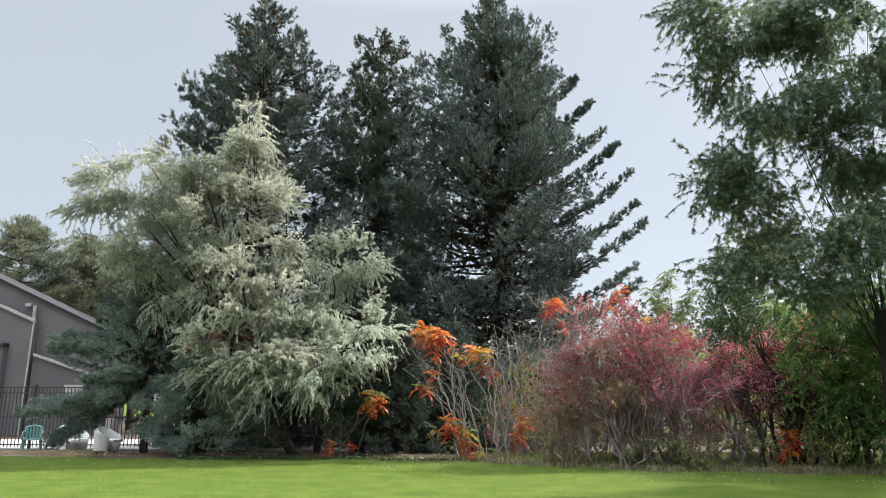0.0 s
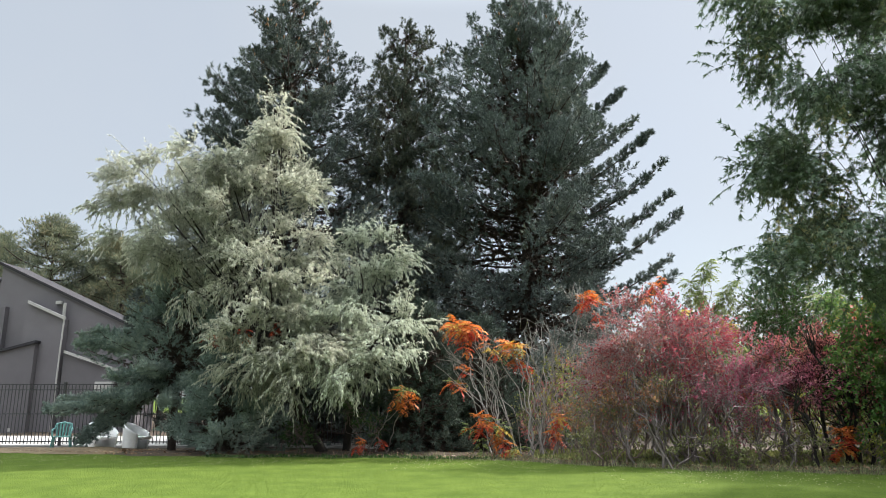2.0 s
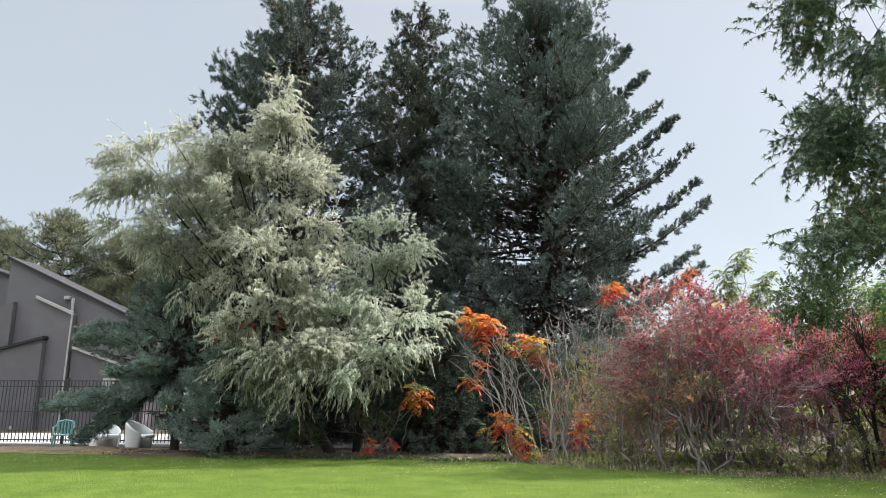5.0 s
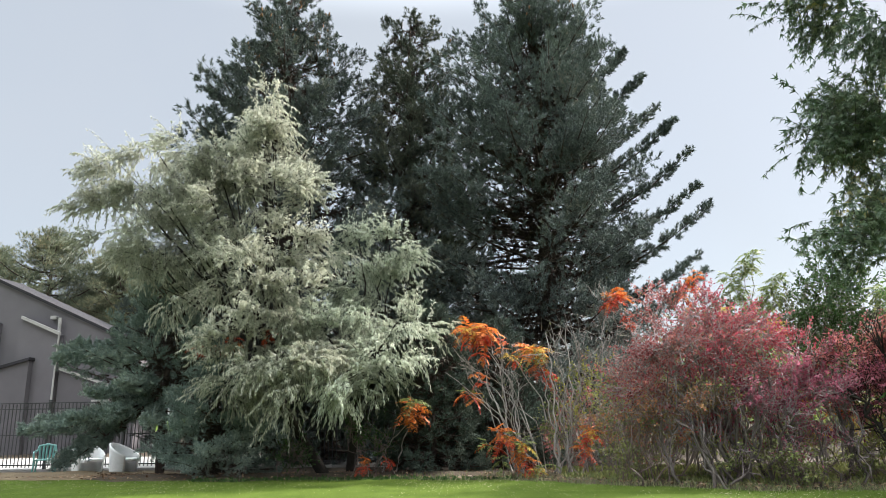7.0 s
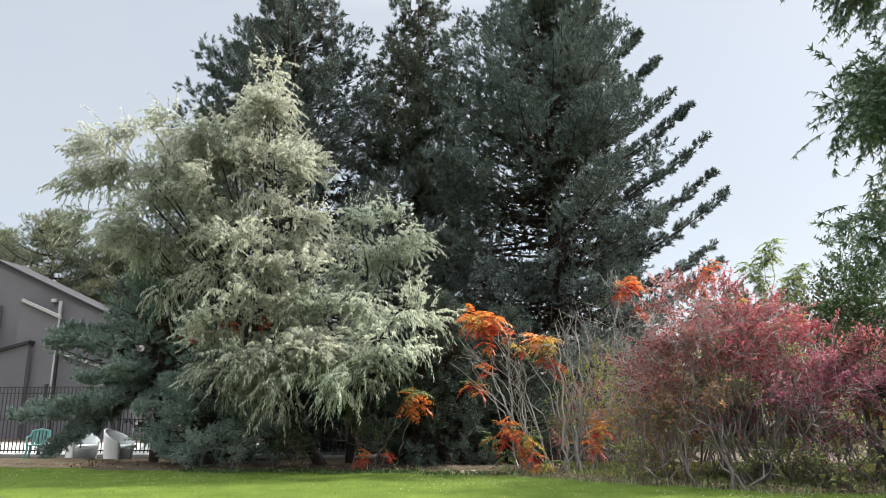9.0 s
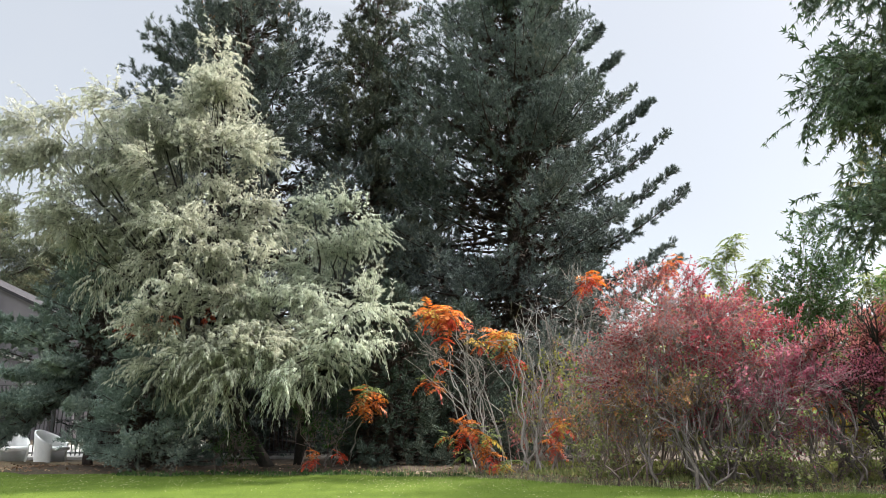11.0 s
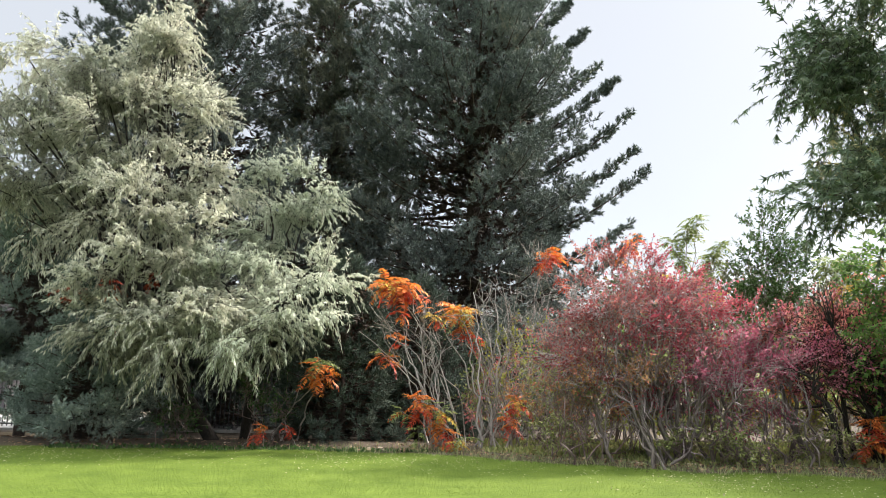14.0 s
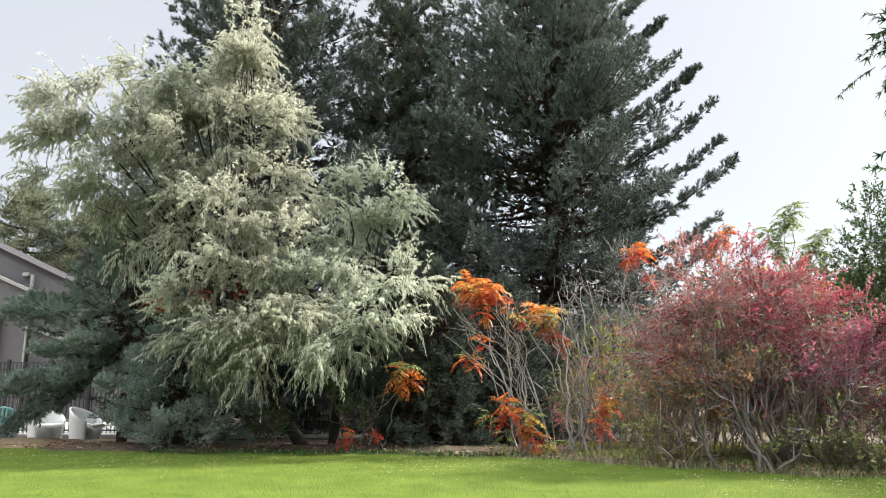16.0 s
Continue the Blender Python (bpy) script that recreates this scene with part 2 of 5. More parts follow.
def raw_mesh(name, verts, faces):
    """A mesh from arrays; faces is one (n, k) array or a list of them."""
    faces = faces if isinstance(faces, list) else [faces]
    me = bpy.data.meshes.new(name)
    v = np.ascontiguousarray(np.asarray(verts, np.float32).reshape(-1, 3))
    me.vertices.add(len(v))
    me.vertices.foreach_set("co", v.ravel())
    loops = np.concatenate([np.asarray(f).ravel() for f in faces]).astype(np.int32)
    sizes = np.concatenate([np.full(len(f), np.asarray(f).shape[1]) for f in faces]).astype(np.int32)
    me.loops.add(len(loops))
    me.loops.foreach_set("vertex_index", loops)
    me.polygons.add(len(sizes))
    me.polygons.foreach_set("loop_start", np.r_[0, np.cumsum(sizes)[:-1]].astype(np.int32))
    me.polygons.foreach_set("loop_total", sizes)
    me.update(calc_edges=True)
    return me


def thing(name, at, label, category, group="", kind=""):
    ob = new(name)
    ob.location = at
    ob.empty_display_size = 0.2
    return tagged(ob, label, category, group, kind)


def base_of(ob):
    at = Vector(ob.location)
    while ob.parent:
        ob = ob.parent
        at += ob.location
    return np.array(at)


def part(name, geo, material, parent, label="", smooth=False, kind=""):
    """geo: (verts, faces) in world metres, or a bmesh in world metres. One mesh object under parent."""
    if isinstance(geo, tuple):
        me = raw_mesh(name, np.asarray(geo[0]).reshape(-1, 3) - base_of(parent), geo[1])
    else:
        me = bpy.data.meshes.new(name)
        bmesh.ops.translate(geo, verts=geo.verts, vec=-Vector(base_of(parent)))
        geo.to_mesh(me)
        geo.free()
    if smooth:
        me.polygons.foreach_set("use_smooth", np.ones(len(me.polygons), bool))
    me.materials.append(material)
    ob = new(name, me)
    ob.parent = parent
    return tagged(ob, label, "", "", kind)


def share(name, me, parent, m):
    """One more piece on a shared mesh, at the pose m in its parent's space."""
    ob = new(name, me)
    ob.parent = parent
    ob.matrix_basis = m
    return ob


def box(bm, x0, x1, y0, y1, z0, z1, bevel=0.0):
    got = bmesh.ops.create_cube(bm, size=1.0, matrix=Matrix.Translation(((x0 + x1) / 2, (y0 + y1) / 2, (z0 + z1) / 2)) @ Matrix.Diagonal((x1 - x0, y1 - y0, z1 - z0, 1)))
    if bevel:
        edges = list({e for v in got["verts"] for e in v.link_edges})
        bmesh.ops.bevel(bm, geom=edges, offset=bevel, segments=2, affect="EDGES", profile=0.6)
    return bm


def prism(outline, y0, y1):
    """A bmesh: an outline of (x, z) drawn out from y0 to y1."""
    bm = bmesh.new()
    a = [bm.verts.new((x, y0, z)) for x, z in outline]
    b = [bm.verts.new((x, y1, z)) for x, z in outline]
    bm.faces.new(a)
    bm.faces.new(b[::-1])
    n = len(a)
    for k in range(n):
        bm.faces.new((a[k], b[k], b[(k + 1) % n], a[(k + 1) % n]))
    bmesh.ops.recalc_face_normals(bm, faces=bm.faces)
    return bm


def unit(v):
    return v / np.maximum(np.linalg.norm(v, axis=-1, keepdims=True), 1e-9)


def tubes(P, R, sides=5):
    """Tapered tubes along paths: P (m, n, 3), R (m, n)."""
    P, R = np.asarray(P, float), np.asarray(R, float)
    m, n, _ = P.shape
    T = unit(np.gradient(P, axis=1))
    ref = np.where(np.abs(T[..., 2:3]) > 0.9, np.array([1.0, 0, 0]), np.array([0, 0, 1.0]))
    U = unit(np.cross(T, ref))
    W = np.cross(T, U)
    a = np.linspace(0, 2 * np.pi, sides, endpoint=False)
    V = P[:, :, None] + R[:, :, None, None] * (np.cos(a)[:, None] * U[:, :, None] + np.sin(a)[:, None] * W[:, :, None])
    i, j, k = np.meshgrid(np.arange(m), np.arange(n - 1), np.arange(sides), indexing="ij")
    k2 = (k + 1) % sides
    at = lambda jj, kk: ((i * n + jj) * sides + kk).ravel()
    return V.reshape(-1, 3), np.stack([at(j, k), at(j, k2), at(j + 1, k2), at(j + 1, k)], 1)


def stamp(tv, tf, pos, way, nrm, size, wide=None):
    """A template (x across, y along, z out) set down at many places. Returns verts, faces."""
    tv, pos, way = np.asarray(tv, float), np.asarray(pos, float), unit(np.asarray(way, float))
    side = unit(np.cross(way, nrm))
    out = np.cross(side, way)
    size = np.broadcast_to(np.asarray(size, float), (len(pos),))[:, None, None]
    wide = size if wide is None else np.broadcast_to(np.asarray(wide, float), (len(pos),))[:, None, None]
    V = pos[:, None] + size * tv[None, :, 1:2] * way[:, None] + wide * (tv[None, :, 0:1] * side[:, None] + tv[None, :, 2:3] * out[:, None])
    F = np.asarray(tf)[None] + (np.arange(len(pos)) * len(tv))[:, None, None]
    return V.reshape(-1, 3), F.reshape(-1, np.asarray(tf).shape[1])


def merged(*geos):
    """Several (verts, faces) as one."""
    V, F, n = [], [], 0
    for v, f in geos:
        for g in f if isinstance(f, list) else [f]:
            F.append(np.asarray(g) + n)
        V.append(np.asarray(v).reshape(-1, 3))
        n += len(V[-1])
    return np.concatenate(V), F


def bez(a, b, c, n):
    s = np.linspace(0, 1, n)[:, None]
    return (1 - s) ** 2 * np.asarray(a, float) + 2 * s * (1 - s) * np.asarray(b, float) + s**2 * np.asarray(c, float)


# leaf templates: x across, y along, z out
LEAF_V = [(0, 0, 0), (-0.5, 0.45, 0.12), (0, 1, -0.1), (0.5, 0.45, 0.12)]
LEAF_F = [(0, 3, 2, 1)]
OVAL_V = [(0, 0, 0), (-0.42, 0.3, 0.1), (-0.34, 0.7, 0.06), (0, 1, -0.12), (0.34, 0.7, 0.06), (0.42, 0.3, 0.1)]
OVAL_F = [(0, 3, 2, 1), (0, 5, 4, 3)]
MAPLE_V = [(-0.10, 0.0, 0), (0.10, 0.0, 0.03), (0.0, 1.0, -0.15), (0.0, 0.25, 0.05), (0.55, 0.72, -0.12), (-0.55, 0.72, -0.12)]
MAPLE_F = [(0, 1, 2), (0, 3, 5), (1, 4, 3)]


# a tuft of needles, 1 long: three slim blades fanning from one foot
SHOOT_V = np.array([(-0.11, 0, 0), (0.11, 0, 0.03), (0.0, 0.02, 0.15), (0.03, 1.0, 0.02), (0.46, 0.78, 0.12), (-0.42, 0.74, 0.18)])
SHOOT_F = [(0, 1, 3), (1, 2, 4), (2, 0, 5)]
# ---- ground ----
EDGE_X = np.array([-60.0, -16, -12, -9, -6, -3, 0, 2, 4.5, 7, 9, 12, 60])
EDGE_Y = np.array([22.0, 21.0, 20.3, 19.4, 18.9, 19.1, 18.5, 17.5, 16.2, 15.6, 15.3, 15.0, 14.5])


def edge(x):
    """Where the lawn ends and the planted bed begins."""
    return np.interp(x, EDGE_X, EDGE_Y) + 0.12 * np.sin(np.asarray(x) * 2.3) + 0.07 * np.sin(np.asarray(x) * 5.9 + 1)


def level(x, y):
    """The ground's height: flat lawn, falling gently towards the fence."""
    s = np.clip((np.asarray(y, float) - 20.0) / 5.5, 0, 1)
    return -0.36 * s * s * (3 - 2 * s) + 0.012 * np.sin(np.asarray(x) * 0.9 + 1) * np.sin(np.asarray(y) * 0.8)


def sheet(xs, ys, lift=0.0):
    X, Y = np.meshgrid(xs, ys)
    Z = level(X, Y) + lift
    n, m = X.shape
    i, j = np.meshgrid(np.arange(n - 1), np.arange(m - 1), indexing="ij")
    a = (i * m + j).ravel()
    return np.stack([X, Y, Z], -1).reshape(-1, 3), np.stack([a, a + 1, a + m + 1, a + m], 1)


gx = np.unique(np.r_[-1500, -400, -120, np.linspace(-45, 35, 161), 90, 400, 1500])
gy = np.unique(np.r_[-1500, -300, -60, np.linspace(-12, 36, 121), 60, 140, 500, 2500])
ground = new("ground", raw_mesh("ground", *sheet(gx, gy)))
ground.data.materials.append(M_LAWN)
ground.data.polygons.foreach_set("use_smooth", np.ones(len(ground.data.polygons), bool))
tagged(ground, "green mown lawn running back to the planted bed", "lawn", kind="structure")

# the planted bed, a thin uneven layer of soil and leaf litter over the ground
u, w = np.meshgrid(np.linspace(-40, 30, 281), np.linspace(0, 1, 70))
# drawn out to 90 m: added dark ground that keeps gaps under trees dark
BY = edge(u) + w**1.6 * (90.0 - edge(u))
BZ = level(u, BY) - 0.02 + 0.075 * np.clip(w * 12, 0, 1) + 0.05 * np.clip(w * 5, 0, 1) * (np.sin(u * 1.7) * np.sin(BY * 2.1) + 0.5 * np.sin(u * 4.3 + BY * 3.1))* 0.6
k = (np.arange(69)[:, None] * 281 + np.arange(280)[None]).ravel()
bed = new("planting_bed", raw_mesh("planting_bed", np.stack([u, BY, BZ], -1), np.stack([k, k + 1, k + 282, k + 281], 1)))
bed.data.materials.append(M_SOIL)
bed.data.polygons.foreach_set("use_smooth", np.ones(len(bed.data.polygons), bool))
tagged(bed, "dark soil bed strewn with brown leaf litter", "planting bed", kind="structure")
# bare trodden dirt by the fence
u, w = np.meshgrid(np.linspace(-24, -9.3, 90), np.linspace(0, 1, 24))
hi = np.full_like(u, 26.5)
DY = edge(u) - 0.12 + w * (hi - edge(u))
DZ = level(u, DY) + 0.10 * np.clip(w * 6, 0, 1) * np.clip((1 - w) * 6, 0, 1) + 0.02 * np.sin(u * 3) * np.sin(DY * 4) + 0.045 * np.clip(w * 12, 0, 1)
DZ = level(u, DY) - 0.03 + (DZ - level(u, DY) + 0.03) * np.clip((-9.3 - u) / 1.5, 0, 1)
k = (np.arange(23)[:, None] * 90 + np.arange(89)[None]).ravel()
dirt = new("bare_dirt_strip", raw_mesh("bare_dirt_strip", np.stack([u, DY, DZ], -1), np.stack([k, k + 1, k + 91, k + 90], 1)))
dirt.data.materials.append(M_DIRT)
tagged(dirt, "bare brown dirt strip between lawn and fence", "dirt", kind="structure")
# pool deck behind the fence
deck = new("pavement", bpy.data.meshes.new("pavement"))
bm = box(bmesh.new(), -45, 2, 27.0, 33.5, -0.7, -0.22, 0.02)
bm.to_mesh(deck.data)
bm.free()
deck.data.materials.append(M_CONCRETE)
tagged(deck, "pale concrete pool deck behind the iron fence", "pavement", kind="structure")

# ---- house ----
house = thing("house", (-19, 31.5, -0.3), "grey stucco house with steep sloping shed roofs", "house")
part("wall", prism([(-21.3, -0.4), (-21.3, 7.44), (-14.6, 4.40), (-14.6, -0.4)], 31.4, 33.2), M_STUCCO, house)
part("roof", prism([(-21.42, 7.47), (-21.42, 7.60), (-14.4, 4.41), (-14.4, 4.28)], 31.28, 33.3), M_ROOF, house, "dark sloping roof")
part("wall", prism([(-26.5, -0.4), (-26.5, 8.45), (-21.36, 6.62), (-21.36, -0.4)], 31.6, 33.2), M_STUCCO2, house)
part("roof", prism([(-26.7, 8.52), (-26.7, 8.66), (-21.38, 6.78), (-21.38, 6.65)], 31.48, 33.3), M_ROOF, house, "dark sloping roof")
wing = part("wall", prism([(-19.75, -0.4), (-19.75, 5.68), (-17.95, 4.93), (-17.95, -0.4)], 31.0, 31.38), M_STUCCO, house, "projecting stucco bay")
part("gutter", prism([(-19.6, 5.62), (-19.6, 5.74), (-17.85, 5.01), (-17.85, 4.87)], 30.86, 30.98), M_TRIM, wing, "pale weathered fascia gutter")
part("downpipe", tubes([[(-17.9, 30.92, 4.9), (-17.93, 30.92, 3.4), (-17.95, 30.92, 1.6), (-17.97, 30.92, -0.3)]], [[0.04] * 4], 8), M_TRIM, wing, "pale downpipe", True)
low = part("wall", prism([(-27.0, -0.4), (-27.0, 1.75), (-18.95, 3.82), (-18.95, -0.4)], 30.7, 30.98), M_STUCCO2, house, "low projecting stucco wing")
part("roof", prism([(-27.0, 1.77), (-27.0, 1.87), (-18.88, 3.96), (-18.88, 3.84)], 30.6, 31.05), M_ROOF, low, "dark roof edge")
part("wall", prism([(-27.0, -0.4), (-27.0, 3.8), (-20.75, 5.50), (-20.75, -0.4)], 31.1, 31.38), M_STUCCO2, house, "recessed dark stucco bay")
part("window", box(bmesh.new(), -22.4, -21.75, 31.02, 31.12, 3.25, 4.45, 0.01), M_GLASS, house, "dark narrow window")
part("wall", prism([(-17.85, -0.4), (-17.85, 3.42), (-15.4, 2.62), (-15.4, -0.4)], 31.1, 31.38), M_STUCCO2, house, "low side bay")
part("gutter", prism([(-17.8, 3.44), (-17.8, 3.55), (-15.3, 2.73), (-15.3, 2.62)], 30.98, 31.09), M_TRIM, house, "pale fascia gutter")
part("window", box(bmesh.new(), -16.3, -15.5, 31.02, 31.11, 0.9, 2.2, 0.01), M_TRIM, house, "white louvred window")
part("vent_pipe", tubes([[(-18.1, 31.2, 4.9), (-18.1, 31.2, 5.3), (-18.1, 31.2, 5.66)]], [[0.07, 0.07, 0.07]], 10), M_TRIM, house, "pale roof vent pipe", True)
part("vent_cap", box(bmesh.new(), -18.55, -18.3, 31.2, 31.39, 5.62, 5.76, 0.02), M_TRIM, house, "small pale wall vent")

house.scale = (1.25, 1.25, 1.25)
house.location = (-23.75, 38.9, -0.75)

# ---- iron fence ----
FY, FZ = 26.8, -0.22
fence = thing("iron_fence", (-14, FY, FZ), "tall black iron picket fence along the pool deck", "fence")
post_me = bpy.data.meshes.new("post")
bm = bmesh.new()
box(bm, -0.045, 0.045, -0.045, 0.045, 0, 2.28, 0.006)
box(bm, -0.055, 0.055, -0.055, 0.055, 2.285, 2.33, 0.01)
bm.to_mesh(post_me), bm.free()
picket_me = bpy.data.meshes.new("picket")
bm = box(bmesh.new(), -0.0125, 0.0125, -0.0125, 0.0125, 0.06, 2.235, 0.003)
bm.to_mesh(picket_me), bm.free()
for me in (post_me, picket_me):
    me.materials.append(M_IRON)
FX0, FX1 = -28.8, 1.0
px = FX0
while px <= FX1:
    share("post", post_me, fence, pose(px + 14, 0, 0))
    px += 2.7
for zz in (2.22, 2.02, 1.14, 0.14):
    part("rail", box(bmesh.new(), FX0, FX1, FY - 0.02, FY + 0.02, FZ + zz - 0.02, FZ + zz + 0.02, 0.004), M_IRON, fence)
px = FX0 + 0.13
while px < FX1:
    share("picket", picket_me, fence, pose(px + 14, 0, 0, 0, 0, 0))
    px += 0.135
part("tag", box(bmesh.new(), -17.29, -17.20, FY - 0.065, FY - 0.052, 0.28, 0.40, 0.004), M_TRIM, fence, "small white tag on a post")

# ---- chairs ----
def plastic_chair(at, turn):
    """A stacking garden armchair moulded in one piece: legs, seat, arms, slatted back."""
    root = thing("garden_chair", (0, 0, 0), "faded teal green plastic garden armchair on bare dirt", "chair")
    m = M_GREENPLASTIC
    part("seat", box(bmesh.new(), -0.25, 0.25, -0.24, 0.22, 0.39, 0.43, 0.018), m, root)
    for sx in (-1, 1):
        part("leg", tubes([[(sx * 0.25, -0.24, 0.42), (sx * 0.275, -0.255, 0.2), (sx * 0.30, -0.27, 0)]], [[0.035, 0.03, 0.026]], 6), m, root)
        part("leg", tubes([[(sx * 0.25, 0.22, 0.42), (sx * 0.27, 0.25, 0.2), (sx * 0.29, 0.30, 0)]], [[0.035, 0.03, 0.026]], 6), m, root)
        part("arm", tubes([[(sx * 0.275, -0.26, 0.40), (sx * 0.29, -0.27, 0.60), (sx * 0.30, -0.16, 0.645), (sx * 0.30, 0.05, 0.65), (sx * 0.27, 0.22, 0.68)]], [[0.03, 0.032, 0.036, 0.036, 0.03]], 6), m, root)
    for k in range(5):
        x = -0.19 + 0.095 * k
        part("back_slat", tubes([[(x, 0.22, 0.42), (x * 1.05, 0.27, 0.65), (x * 1.1, 0.33, 0.84)]], [[0.034, 0.036, 0.036]], 6), m, root)
    part("top_rail", tubes([[(-0.27, 0.25, 0.68), (-0.24, 0.32, 0.82), (0, 0.345, 0.87), (0.24, 0.32, 0.82), (0.27, 0.25, 0.68)]], [[0.03, 0.036, 0.04, 0.036, 0.03]], 8), m, root)
    root.matrix_basis = Matrix.Translation(at) @ pose(0, 0, 0, 0, 0, turn)
    return root


plastic_chair((-14.3, 25.2, -0.22), 24)


def tub_chair(at, turn, tilt):
    """A round-backed tub chair: a curved shell on a low seat."""
    root = thing("tub_chair", (0, 0, 0), "white moulded plastic tub chair beside the fence", "chair", "white tub chairs")
    a, h = np.meshgrid(np.linspace(-2.1, 2.1, 25), np.linspace(0, 1, 9))
    top = 0.42 + 0.42 * np.cos(a * 0.62) ** 1.5
    r = 0.40 + 0.05 * h
    outer = np.stack([r * np.sin(a), r * np.cos(a), h * top], -1).reshape(-1, 3)
    inner = np.stack([(r - 0.045) * np.sin(a), (r - 0.045) * np.cos(a), h * top - 0.01], -1).reshape(-1, 3)
    k = (np.arange(8)[:, None] * 25 + np.arange(24)[None]).ravel()
    q = np.stack([k, k + 1, k + 26, k + 25], 1)
    rim = 200 + np.arange(24)
    cap = np.stack([rim, rim + 1, rim + 226, rim + 225], 1)
    ends = np.array([[c + 25 * n, c + 25 * (n + 1), c + 25 * (n + 1) + 225, c + 25 * n + 225] for c in (0, 24) for n in range(8)])
    part("shell", (np.r_[outer, inner], [q, q[:, ::-1] + 225, cap, ends]), M_WHITEPLASTIC, root, smooth=True)
    part("seat", box(bmesh.new(), -0.31, 0.31, -0.34, 0.28, 0.30, 0.40, 0.04), M_WHITEPLASTIC, root)
    root.matrix_basis = Matrix.Translation(at) @ pose(0, 0, 0, tilt, 0, turn) @ Matrix.Scale(1.08, 4)
    return root


tub_chair((-12.7, 24.9, -0.21), 60, 0)
tub_chair((-11.5, 24.9, -0.21), 88, 0)
stake = thing("marker_stake", (-14.6, 21.9, 0), "thin white plastic marker stake in the dirt", "stake")
part("shaft", tubes([[(-14.6, 21.9, -0.1), (-14.6, 21.9, 0.15), (-14.6, 21.9, 0.34)]], [[0.02, 0.02, 0.02]], 8), M_TRIM, stake)
part("cap", tubes([[(-14.6, 21.9, 0.335), (-14.6, 21.9, 0.36), (-14.6, 21.9, 0.372)]], [[0.026, 0.026, 0.004]], 8), M_TRIM, stake)


# ---- conifers ----
CONE = raw_mesh("cone", *tubes([[(0, 0, 0.01), (0, 0, -0.03), (0, 0, -0.08), (0, 0, -0.125)]], [[0.012, 0.026, 0.024, 0.006]], 6))
CONE.materials.append(M_CONE)


